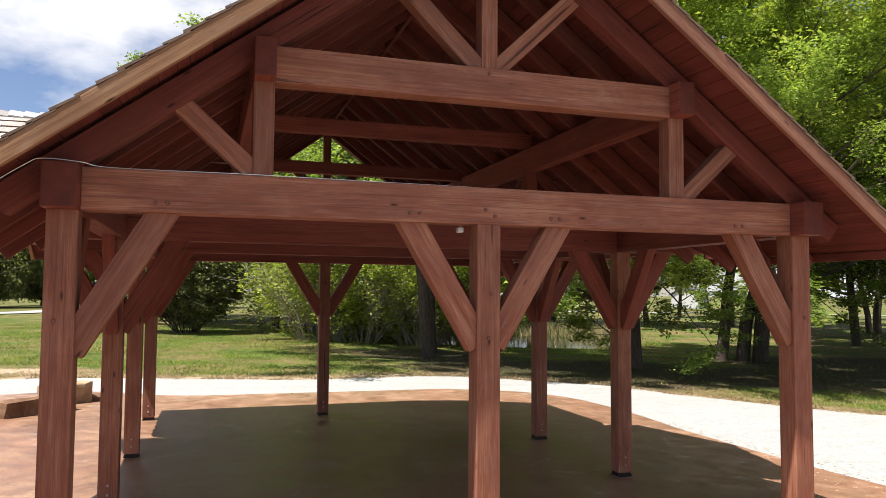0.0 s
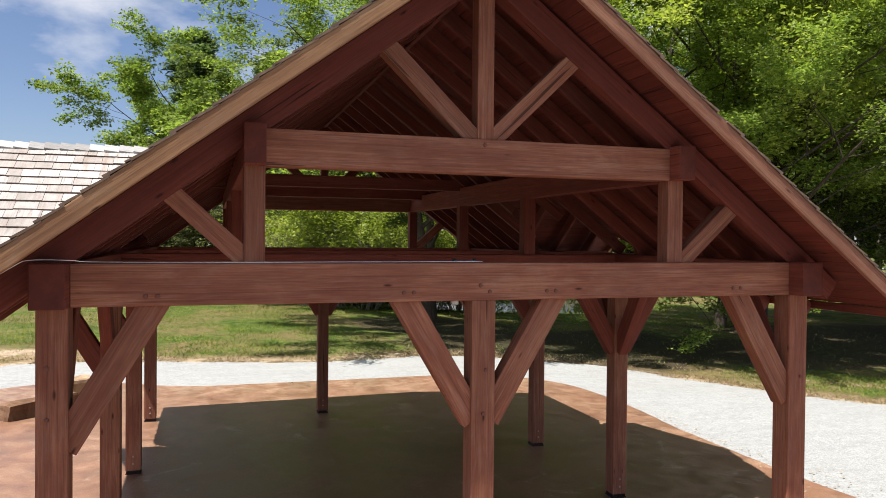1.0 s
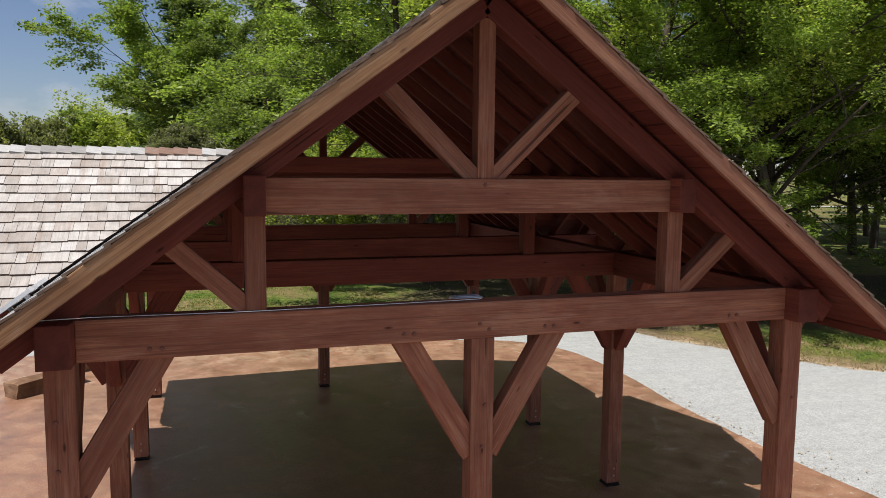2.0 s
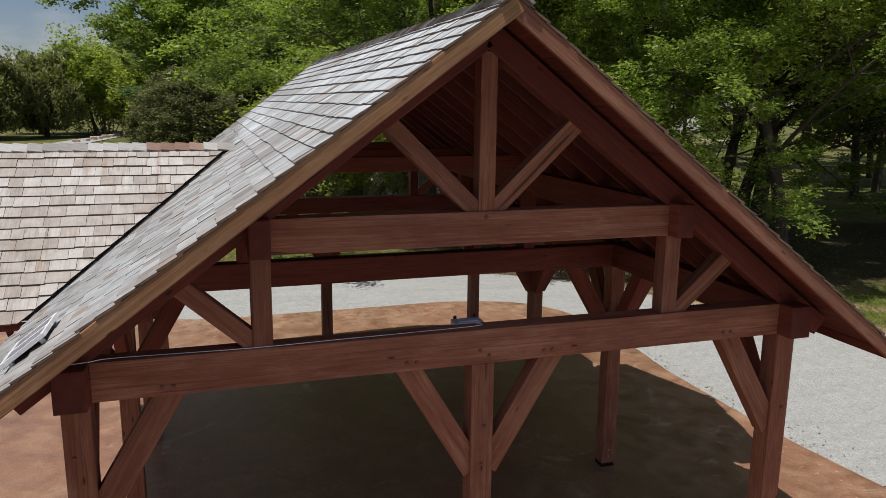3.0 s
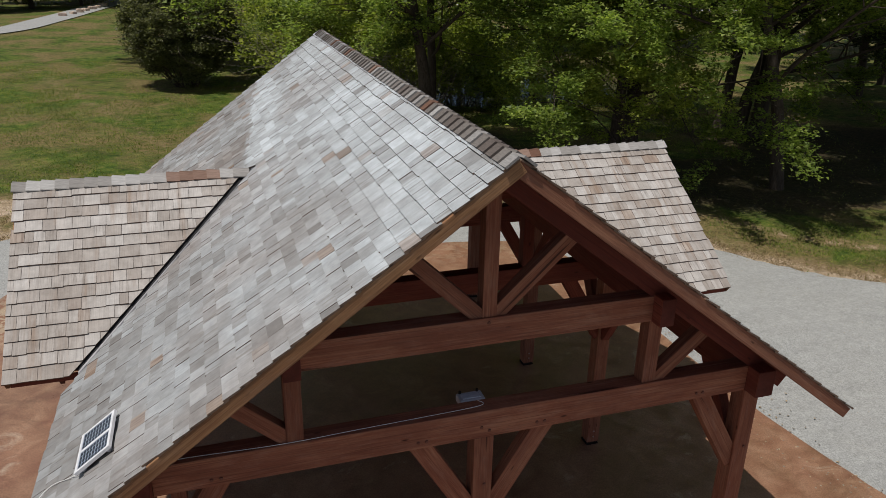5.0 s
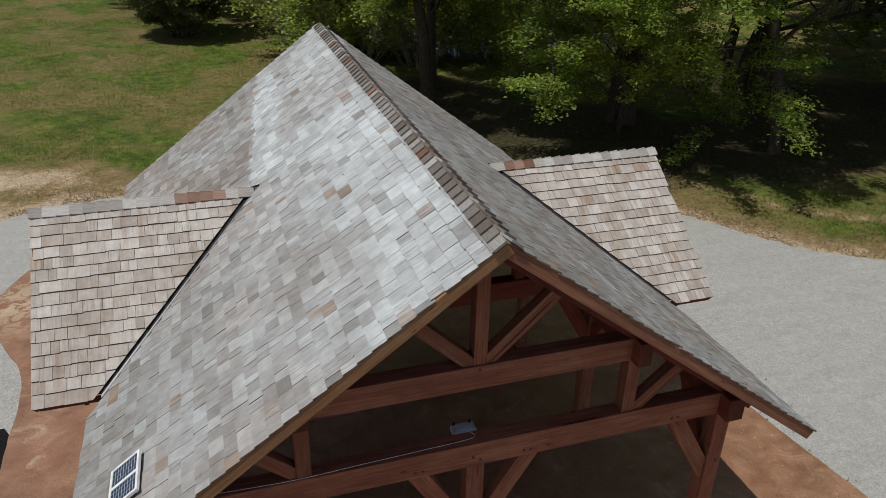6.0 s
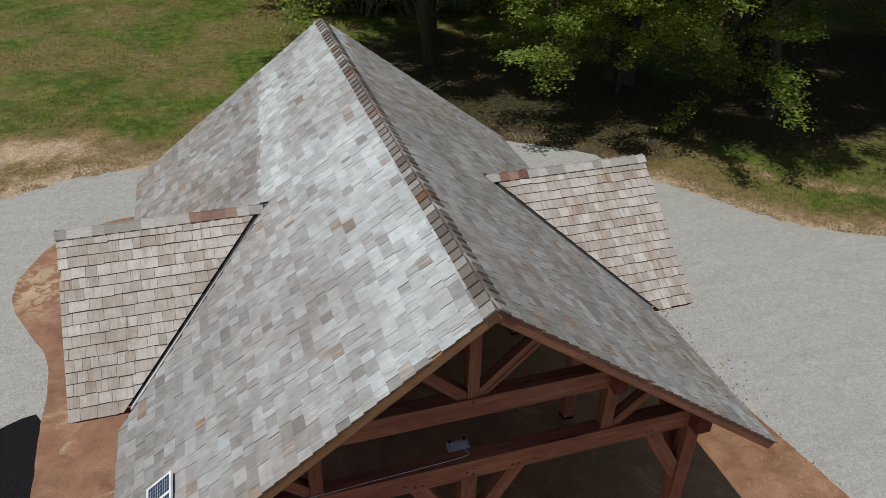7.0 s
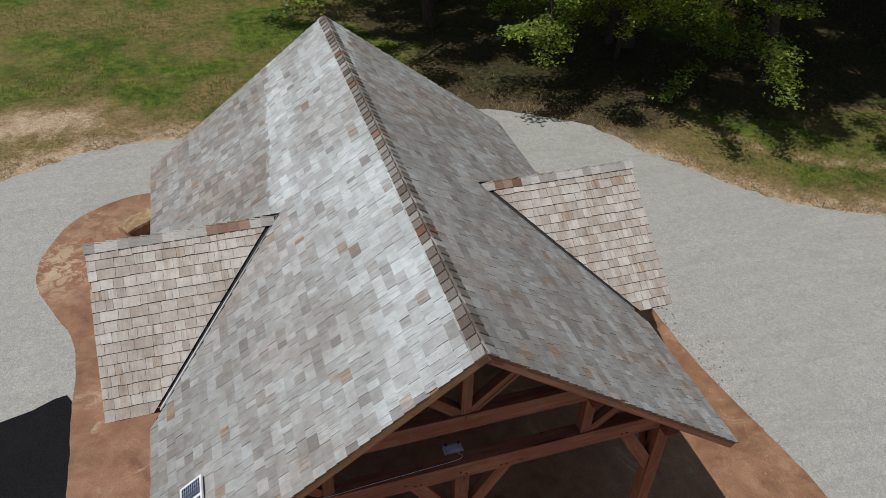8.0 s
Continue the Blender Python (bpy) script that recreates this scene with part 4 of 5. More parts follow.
def solar_panel():
    c = on_left_roof(-3.385, -3.985, 0.075)
    up = Vector((COS, 0, SIN))
    nrm = Vector((-SIN, 0, COS))
    m = Matrix((Vector((0, -1, 0)), up, nrm)).transposed().to_4x4()
    m.translation = c
    ob = thing("solar_panel", 0, 0, 0, "small solar panel with a white aluminium frame on the shingle roof", "solar panel")
    ob.matrix_basis = m
    hw, hl, bar = 0.275, 0.185, 0.027
    bm = bmesh.new()
    for cx, cy, sx, sy in ((0, hl - bar / 2, 2 * hw, bar), (0, -hl + bar / 2, 2 * hw, bar), (hw - bar / 2, 0, bar, 2 * hl - 2 * bar), (-hw + bar / 2, 0, bar, 2 * hl - 2 * bar), (0, 0, 0.035, 2 * hl - 2 * bar)):
        q = bmesh.ops.create_cube(bm, size=1.0)["verts"]
        bmesh.ops.scale(bm, vec=(sx, sy, 0.03), verts=q)
        bmesh.ops.translate(bm, vec=(cx, cy, 0), verts=q)
    part("panel_frame", bm, M_ALU, ob, "", m)
    for s in (-1, 1):
        x0, x1, y0, y1 = 0.018, hw - bar, -hl + bar, hl - bar
        v = [(s * x0, y0, 0.010), (s * x1, y0, 0.010), (s * x1, y1, 0.010), (s * x0, y1, 0.010)]
        v += [(a, b, -0.012) for a, b, _ in v]
        f = [(0, 1, 2, 3), (7, 6, 5, 4), (0, 4, 5, 1), (1, 5, 6, 2), (2, 6, 7, 3), (3, 7, 4, 0)]
        if s < 0:
            f = [q[::-1] for q in f]
        uv = [((v[i][1] - y0) / (y1 - y0), (abs(v[i][0]) - x0) / (x1 - x0)) for q in f for i in q]
        part("solar_cell_block", mesh_from("solar_cell_block", v, f, M_CELL, uv), None, ob, "dark blue solar cells under glass", m)
    for sx in (-1, 1):
        for sy in (-1, 1):
            part("bracket", box_bm(0.03, 0.03, 0.05), M_ALU, ob, "", m @ pose(sx * 0.22, sy * 0.13, -0.036))
    return ob


solar_panel()


def cable():
    p = [on_left_roof(-3.54, -4.22, 0.05), on_left_roof(-3.66, -4.12, 0.034), on_left_roof(-3.82, -4.02, 0.034), on_left_roof(-3.96, -4.10, 0.036)]
    p += [Vector((-4.03, -4.14, 2.82)), Vector((-3.93, -4.22, 2.80)), Vector((-3.6, -4.37, 3.06)), Vector((-3.32, -4.45, 3.245)), Vector((-3.22, -4.46, 3.285))]
    p += [Vector((-3.0, -4.40, 3.283)), Vector((-2.8, -4.31, 3.268)), Vector((-1.9, -4.345, 3.267)), Vector((-1.2, -4.32, 3.267)), Vector((-0.6, -4.30, 3.267)), Vector((-0.02, -4.27, 3.268)), Vector((-0.01, -4.17, 3.262)), Vector((-0.01, -4.145, 3.235))]
    ob = tube("power_cable", arc_points(p), 0.0032, M_CABLE, None)
    return tagged(ob, "thin white cable from the solar panel along the beam", "cable")


cable()


def flood_lamp():
    ob = thing("flood_lamp", -0.05, -4.06, 3.2, "grey solar floodlight hung behind the front beam", "lamp")
    part("lamp_body", box_bm(0.26, 0.15, 0.075, 0.014, 2), M_LAMP, ob, "", pose(-0.05, -4.075, 3.225))
    part("lamp_lens", box_bm(0.19, 0.09, 0.008, 0.003), M_LENS, ob, "pale lamp glass", pose(-0.05, -4.075, 3.264))
    for s in (-1, 1):
        bm = bmesh.new()
        bmesh.ops.create_cone(bm, cap_ends=True, segments=14, radius1=0.016, radius2=0.013, depth=0.03)
        part("knob", bm, M_STEEL, ob, "black knob", pose(-0.05 + s * 0.09, -4.01, 3.272))
    bm = box_bm(0.012, 0.012, 0.28)
    part("lamp_stem", bm, M_LAMP, ob, "", pose(-0.17, -4.135, 3.07))
    part("sensor", box_bm(0.055, 0.06, 0.045, 0.008), M_ALU, ob, "small white sensor head", pose(-0.17, -4.125, 2.93))
    return ob


flood_lamp()


# ---- stones beside the slab ----
def rough_stone(name, sx, sy, sz, seed, label, m, material=None, group="stones beside the slab"):
    """A quarried block: a bevelled box, cut finer and pushed about."""
    bm = box_bm(sx, sy, sz, min(sx, sy, sz) * 0.16, 2)
    bmesh.ops.subdivide_edges(bm, edges=list(bm.edges), cuts=3, use_grid_fill=True)
    off = Vector((seed * 3.1, seed * 1.7, seed))
    for v in bm.verts:
        n = noise.noise_vector(v.co * 3.0 + off) * 0.05 + noise.noise_vector(v.co * 9.0 + off) * 0.018
        v.co += n
    ob = part(name, bm, material or M_STONE, None, label, m)
    return tagged(ob, category="stone", group=group)


rough_stone("stone_bench", 1.40, 0.40, 0.32, 2, "long rough brown stone bench on the brown slab", pose(-5.08, 5.28, ground_z(-5.1, 5.3) + 0.15, 0, 0, 46), M_STONE_BROWN)
rough_stone("stone_block", 0.95, 0.50, 0.42, 5, "squarish tan sandstone block beside the bench", pose(-4.82, 6.62, ground_z(-4.8, 6.6) + 0.20, 0, 0, 42))
rough_stone("stone_block", 0.34, 0.25, 0.12, 8, "small flat reddish stone on the slab", pose(-4.28, 7.0, ground_z(-4.3, 7.0) + 0.06, 0, 0, 20), M_STONE_BROWN)


for bx, by, bs, bt in ((-15.9, 80.5, 1.0, 10), (-15.2, 83.0, 0.8, 55), (-14.8, 85.4, 1.2, 95), (-14.5, 87.6, 0.9, 140), (-14.1, 90.3, 1.1, 30), (-13.7, 92.8, 0.9, 75), (-13.4, 95.4, 1.2, 120)):
    rough_stone("boulder", 0.8 * bs, 0.6 * bs, 0.42 * bs, int(bt), "pale limestone boulder beside the far path", pose(bx, by, ground_z(bx, by) + 0.12 * bs, 0, 0, bt), M_STONE_PALE, "boulders by the path")


# ---- house far beyond the pond ----
M_WALL = plain("white_painted_boards", (0.50, 0.50, 0.48), 0.7, 0.0, 0.08, 3.0)
M_ROOFING = plain("grey_roof_shingle", (0.12, 0.12, 0.125), 0.9, 0.0, 0.25, 5.0)
M_PANE = plain("dark_window_glass", (0.03, 0.035, 0.04), 0.1)


def far_house(x, y, turn):
    """A low white house with a gabled roof, a door and windows."""
    z = ground_z(x, y)
    ob = thing("house", 0, 0, 0, "small white house with a grey gabled roof beyond the pond", "house")
    ob.matrix_basis = pose(x, y, z, 0, 0, turn)
    at = lambda px, py, pz: pose(x, y, z, 0, 0, turn) @ pose(px, py, pz)
    wall = part("wall", box_bm(9.0, 6.0, 3.0, 0.02), M_WALL, ob, "", at(0, 0, 1.4))
    prof = [(-3.5, 2.8), (0.0, 4.9), (3.5, 2.8), (3.5, 3.0), (0.0, 5.12), (-3.5, 3.0)]
    v = [(sx * 4.9, py, pz) for sx in (-1, 1) for py, pz in prof]
    f = [tuple(range(6)), tuple(range(11, 5, -1))] + [(k, 6 + k, 6 + (k + 1) % 6, (k + 1) % 6) for k in range(6)]
    part("roof", mesh_from("roof", v, [q[::-1] for q in f], M_ROOFING), None, ob, "", at(0, 0, 0))
    for sx in (-1, 1):
        g = [(sx * 4.45, -2.98, 2.9), (sx * 4.45, 2.98, 2.9), (sx * 4.45, 0, 4.75), (sx * 4.35, -2.98, 2.9), (sx * 4.35, 2.98, 2.9), (sx * 4.35, 0, 4.75)]
        part("gable", mesh_from("gable", g, [(0, 1, 2), (5, 4, 3), (0, 3, 4, 1), (1, 4, 5, 2), (2, 5, 3, 0)], M_WALL), None, ob, "", at(0, 0, 0))
    for wx in (-3.0, -1.2, 3.0):
        part("window", box_bm(1.15, 0.10, 1.35, 0.01), M_WALL, wall, "", at(wx, -3.02, 1.75))
    for wx in (-3.0, -1.2, 3.0):
        part("window_pane", box_bm(0.95, 0.04, 1.15), M_PANE, wall, "dark window glass", at(wx, -3.07, 1.75))
    part("door", box_bm(0.95, 0.08, 2.05, 0.01), M_ROOFING, wall, "dark grey front door", at(0.9, -3.03, 1.05))
    return ob


far_house(104.0, 136.0, 38)


# ---- trees and shrubs ----
class Plant:
    """Gathers limbs and leaves, then makes one trunk mesh and one crown mesh."""

    def __init__(self, seed):
        self.rng = random.Random(seed)
        self.np = np.random.RandomState(seed)
        self.v, self.f, self.tips = [], [], []

    def tube(self, pts, r0, r1, sides):
        n0 = len(self.v)
        for i, p in enumerate(pts):
            d = (pts[min(i + 1, len(pts) - 1)] - pts[max(i - 1, 0)]).normalized()
            a = d.cross(Vector((0.31, 0.93, 0.2))).normalized()
            b = d.cross(a)
            r = r0 + (r1 - r0) * i / (len(pts) - 1)
            for k in range(sides):
                t = 2 * math.pi * k / sides
                self.v.append(p + r * (math.cos(t) * a + math.sin(t) * b))
            if i:
                for k in range(sides):
                    k2 = (k + 1) % sides
                    o = n0 + (i - 1) * sides
                    self.f.append((o + k, o + k2, o + sides + k2, o + sides + k))

    def limb(self, p, d, length, radius, level, last, lift, wander, kids, clear=0.3):
        g = self.rng
        n = 7 if level == 0 else 5
        pts = [p.copy()]
        q, d = p.copy(), d.normalized()
        for i in range(n):
            d = (d + Vector((g.gauss(0, wander), g.gauss(0, wander), g.gauss(0, wander * 0.6) + lift))).normalized()
            q = q + d * (length / n)
            pts.append(q.copy())
        self.tube(pts, radius, radius * (0.35 if level == 0 else 0.3), (9, 6, 4, 3)[min(level, 3)])
        if level == last:
            self.tips += [pts[2], pts[3], pts[4], pts[5]] if n >= 5 else pts[1:]
            return
        for k in range(kids[level]):
            f = clear + (1 - clear) * (k + g.random()) / kids[level]
            x = f * n
            i = min(int(x), n - 1)
            at = pts[i].lerp(pts[i + 1], x - i)
            along = (pts[i + 1] - pts[i]).normalized()
            turn = g.random() * 2 * math.pi if level else k * 2.4 + g.random() * 0.8
            side = along.cross(Vector((math.cos(turn), math.sin(turn), 0.15)))
            side = side.normalized() if side.length > 0.05 else Vector((1, 0, 0))
            spread = g.uniform(0.75, 1.25) if level == 0 else g.uniform(0.5, 1.0)
            nd = (along * (1.0 - 0.35 * spread) + side * spread).normalized()
            nl = length * g.uniform(0.42, 0.62) * (1.15 - 0.55 * f if level == 0 else 1.0)
            self.limb(at, nd, nl, radius * (1 - 0.62 * f) * 0.46, level + 1, last, lift * 0.9, wander * 1.15, kids, 0.25)
        self.tips.append(pts[-1])

    def leaves(self, count, size, sigma, droop=0.0, slim=0.55, flat=0.38):
        """Count small leaves scattered round the tips; arrays for one mesh."""
        r = self.np
        tips = np.array([tuple(t) for t in self.tips])
        at = tips[r.randint(0, len(tips), count)] + r.normal(0, 1, (count, 3)) * np.array(sigma)
        ax = r.normal(0, 1, (count, 3))
        ax[:, 2] = ax[:, 2] * 0.3 - droop
        ax /= np.linalg.norm(ax, axis=1)[:, None]
        up = r.normal(0, flat, (count, 3)) + np.array((0, 0, 1.0))
        sd = np.cross(ax, up)
        sd /= np.linalg.norm(sd, axis=1)[:, None] + 1e-9
        nm = np.cross(sd, ax)
        s = size * r.uniform(0.6, 1.35, (count, 1))
        v = np.empty((count, 3, 3))
        root = at - ax * s * 0.42
        v[:, 0] = root + sd * s * slim * 0.62 + nm * s * 0.10
        v[:, 1] = root - sd * s * slim * 0.62 - nm * s * 0.04
        v[:, 2] = at + ax * s * 0.58 - nm * s * 0.06
        return v.reshape(-1, 3)


def flakes_mesh(name, v, material):
    n = len(v) // 3
    me = bpy.data.meshes.new(name)
    me.vertices.add(len(v))
    me.vertices.foreach_set("co", np.asarray(v, dtype=np.float32).ravel())
    me.loops.add(len(v))
    me.loops.foreach_set("vertex_index", np.arange(len(v), dtype=np.int32))
    me.polygons.add(n)
    me.polygons.foreach_set("loop_start", np.arange(0, len(v), 3, dtype=np.int32))
    me.update(calc_edges=True)
    me.materials.append(material)
    return me


def finish(name, label, category, plant, leaf_v, leaf_mat, bark, group):
    ob = thing(name, 0, 0, 0, label, category, group)
    part("trunk", mesh_from("trunk", plant.v, plant.f, bark, None, True), None, ob)
    if leaf_v is not None:
        part("crown", flakes_mesh("crown", leaf_v, leaf_mat), None, ob)
    return ob


def broadleaf(seed, height, count, size, mat, label, spread=1.0, clear=0.24, lean=0.0, girth=0.019, flat=0.42, kids=(11, 5, 4), loose=0.020):
    p = Plant(seed)
    p.limb(Vector((0, 0, -0.15)), Vector((lean, 0, 1)), height * 0.80, height * girth, 0, 3, 0.035, 0.07, kids, clear)
    for v in p.v:
        v.x *= spread
        v.y *= spread
    p.tips = [Vector((t.x * spread, t.y * spread, t.z)) for t in p.tips]
    sg = height * loose
    return finish("tree", label, "tree", p, p.leaves(count, size, (sg * 1.1, sg * 1.1, sg * 0.5), 0.0, 0.55, flat), mat, M_BARK, "trees round the lawn")


def conifer(seed, height, count, size, label):
    p = Plant(seed)
    g = p.rng
    top = [Vector((g.gauss(0, 0.06) * i, g.gauss(0, 0.06) * i, height * i / 8 - 0.15)) for i in range(9)]
    p.tube(top, height * 0.016, 0.03, 8)
    z = height * 0.22
    while z < height * 0.97:
        f = z / height
        reach = height * 0.21 * (1 - f) ** 0.5 * g.uniform(0.45, 1.25) + 0.3
        for k in range(4):
            a = g.random() * 2 * math.pi
            base = Vector((0, 0, z + g.uniform(-0.2, 0.2)))
            pts = [base + Vector((math.cos(a) * reach * t, math.sin(a) * reach * t, reach * (0.30 * t - 0.18 * t * t))) for t in (0, 0.35, 0.7, 1.0)]
            p.tube(pts, 0.05 * (1.1 - f), 0.012, 4)
            p.tips += [pts[1], pts[2], pts[2], pts[3], pts[3], pts[1].lerp(pts[2], 0.5) + Vector((0, 0, 0.1))]
        z += height * 0.034
    return finish("pine_tree", label, "tree", p, p.leaves(count, size, (0.36, 0.36, 0.22), 0.0, 0.22), M_NEEDLE, M_BARK, "trees round the lawn")


def shrub(seed, height, width, count, size, mat, bark, label, stems=14, name="shrub", loose=0.045):
    p = Plant(seed)
    g = p.rng
    for k in range(stems):
        a, r = g.random() * 2 * math.pi, width * 0.22 * g.random() ** 0.5
        base = Vector((math.cos(a) * r, math.sin(a) * r, -0.1))
        out = Vector((math.cos(a) * 0.55, math.sin(a) * 0.55, 1.0))
        p.limb(base, out, height * g.uniform(0.7, 0.98), 0.035, 1, 3, 0.01, 0.10, (0, 6, 4), 0.15)
    leaf = p.leaves(count, size, (height * loose,) * 3, 0.0, 0.55, 0.75) if count else None
    return finish(name, label, "shrub", p, leaf, mat, bark, "shrubs by the pond")


def willow(seed, height, count, size):
    p = Plant(seed)
    p.limb(Vector((0, 0, -0.15)), Vector((0, 0, 1)), height * 0.62, height * 0.026, 0, 2, 0.03, 0.10, (12, 6), 0.2)
    g = p.rng
    hung = []
    for t in p.tips:
        drop = min(t.z - 0.8, g.uniform(0.15, 0.5) * height)
        for k in range(6):
            hung.append(t + Vector((g.gauss(0, 0.25), g.gauss(0, 0.25), -drop * k / 6)))
    p.tips = hung
    return finish("willow_tree", "olive-green willow with hanging branches on the far lawn", "tree", p, p.leaves(count, size, (0.25, 0.25, 0.3), 0.9, 0.3), M_LEAF_OLIVE, M_BARK, "trees round the lawn")


def stand(ob, spots):
    """Sets a plant at the first spot and copies of it at the others: x, y, turn, size."""
    for i, (x, y, turn, size) in enumerate(spots):
        m = pose(x, y, ground_z(x, y) - 0.03, 0, 0, turn) @ Matrix.Diagonal((size, size, size, 1))
        if i == 0:
            ob.matrix_basis = m
        else:
            copy_thing(ob, pose(x, y, ground_z(x, y) - 0.03, 0, 0, turn)).scale = (size, size, size)


FULL = (12, 5, 4)
oak = broadleaf(21, 15.0, 80000, 0.155, M_LEAF_DARK, "tall dark green tree at the edge of the lawn", 1.3, 0.34, 0.0, 0.014, 0.5, FULL, 0.016)
maple = broadleaf(34, 15.0, 80000, 0.145, M_LEAF, "tall bright green maple at the edge of the lawn", 1.25, 0.15, 0.0, 0.016, 0.5, FULL, 0.015)
ash = broadleaf(57, 16.5, 90000, 0.135, M_LEAF, "tall green tree with a wide open crown", 1.3, 0.36, 0.05, 0.015, 0.5, FULL, 0.016)
shady = broadleaf(57, 16.5, 90000, 0.165, M_LEAF_DEEP, "tall dark tree with a wide dense crown", 1.3, 0.26, 0.05, 0.015, 0.5, FULL, 0.018)
canopy = broadleaf(63, 17.5, 75000, 0.13, M_LEAF_BRIGHT, "tall green tree with a high spreading crown", 1.5, 0.26, 0.0, 0.012, 0.6, FULL, 0.018)
young = broadleaf(29, 7.0, 34000, 0.13, M_LEAF_BRIGHT, "young maple with bright yellow-green leaves", 1.25, 0.12, 0.1, 0.012, 0.6, FULL, 0.026)
far_a = broadleaf(71, 14.0, 22000, 0.35, M_LEAF, "lush green tree beyond the lawn", 1.15, 0.14, 0.0, 0.016, 0.85, (12, 5, 4), 0.017)
far_b = broadleaf(88, 18.0, 18000, 0.48, M_LEAF_DARK, "tall dark green tree beyond the pond", 1.0, 0.15, 0.0, 0.016, 0.85, (12, 5, 4), 0.017)
airy = broadleaf(95, 15.5, 50000, 0.21, M_LEAF, "open airy tree with thin spring leaves", 1.35, 0.35, 0.08, 0.014, 0.9)
pine = conifer(13, 21.0, 45000, 0.5, "tall blue-green pine behind the other trees")
stand(oak, [(7.4, 21.6, 160, 0.85), (2.2, 40.5, 40, 0.98), (30.5, 13.2, 200, 1.0), (35.5, 20.0, 310, 1.0)])
stand(maple, [(13.2, 15.9, 75, 0.84), (22.1, 19.5, 150, 1.08), (37.0, 27.0, 250, 1.0)])
stand(ash, [(21.3, 20.0, 0, 0.92), (6.4, 18.8, 205, 0.86), (17.4, 11.2, 150, 0.82)])
stand(shady, [(32.5, 15.0, 140, 1.0)])
stand(young, [(12.7, 14.4, 0, 1.0)])
stand(canopy, [(13.7, 15.4, 290, 1.02), (25.6, 11.6, 260, 1.35), (22.6, 18.9, 120, 1.2)])
stand(far_a, [(9.0, 40.5, 200, 1.15), (14.5, 50.0, 140, 1.2), (38.0, 52.0, 20, 1.1), (50.0, 38.0, 80, 1.0), (-16.0, 97.0, 40, 0.8), (42.0, 84.0, 60, 1.0), (60.0, 78.0, 150, 1.0), (76.0, 64.0, 230, 1.0), (86.0, 46.0, 310, 1.0)])
stand(far_b, [(4.5, 43.0, 15, 0.62), (10.0, 52.0, 0, 1.1), (20.0, 55.0, 60, 1.1), (28.0, 57.0, 130, 1.15), (46.0, 50.0, 210, 1.1), (-2.0, 60.0, 330, 0.85), (34.0, 64.0, 100, 1.2), (56.0, 52.0, 170, 1.2), (42.0, 30.0, 95, 1.0), (54.0, 29.0, 12, 1.0), (17.0, 66.0, 240, 1.2)])
stand(airy, [(-3.4, 45.0, 200, 1.0)])
stand(pine, [(-3.4, 51.0, 0, 0.92), (4.5, 66.0, 120, 1.05)])


def dome_shrub(seed, height, width, count, size, label):
    """A shrub with a closed rounded outline, clumps of leaves over its whole dome and stems inside."""
    p = Plant(seed)
    g = p.rng
    for k in range(26):
        a = g.random() * 2 * math.pi
        p.limb(Vector((math.cos(a) * 0.5, math.sin(a) * 0.5, -0.1)), Vector((math.cos(a) * 0.7, math.sin(a) * 0.7, 1.0)), height * 0.6, 0.04, 1, 2, 0.01, 0.1, (0, 5), 0.2)
    p.tips = []
    for k in range(900):
        d = Vector((g.gauss(0, 1), g.gauss(0, 1), g.gauss(0, 1))).normalized()
        q = g.uniform(0.72, 1.0) * (1.0 + 0.16 * noise.noise(d * 2.2 + Vector((seed, 0, 0))))
        p.tips.append(Vector((d.x * width * 0.5 * q, d.y * width * 0.5 * q, height * (0.52 + 0.48 * d.z * q))))
    return finish("round_shrub", label, "shrub", p, p.leaves(count, size, (0.16, 0.16, 0.13), 0.0, 0.55, 0.8), M_LEAF_GREY, M_BARK, "shrubs by the pond")


round_shrub = dome_shrub(5, 6.6, 6.2, 75000, 0.13, "large rounded olive-grey shrub standing on the lawn")
stand(round_shrub, [(-3.2, 34.5, 0, 1.0)])
thicket = shrub(9, 5.0, 5.0, 25000, 0.18, M_LEAF_BRIGHT, M_TWIG, "leafy green thicket beside the pond", 18, "shrub", 0.042)
stand(thicket, [(6.2, 29.5, 0, 1.0), (9.0, 28.6, 120, 0.95), (4.6, 32.0, 200, 1.1), (11.2, 29.5, 60, 0.8), (4.4, 36.0, 300, 1.0), (7.6, 33.0, 30, 1.05), (-15.0, 101.0, 70, 2.0), (-11.0, 107.0, 140, 2.3), (-7.5, 104.0, 250, 2.1)])
bare = shrub(17, 5.2, 5.5, 1500, 0.13, M_LEAF_OLIVE, M_TWIG, "half-bare shrub with pale arching twigs", 24)
stand(bare, [(3.4, 28.6, 0, 1.0), (5.2, 27.2, 100, 0.8), (8.0, 26.4, 220, 0.7)])
stand(willow(41, 11.0, 34000, 0.42), [(-20.8, 92.0, 0, 1.15), (-25.5, 86.0, 120, 1.15), (-29.5, 92.0, 60, 1.1), (-23.0, 100.0, 200, 1.2)])


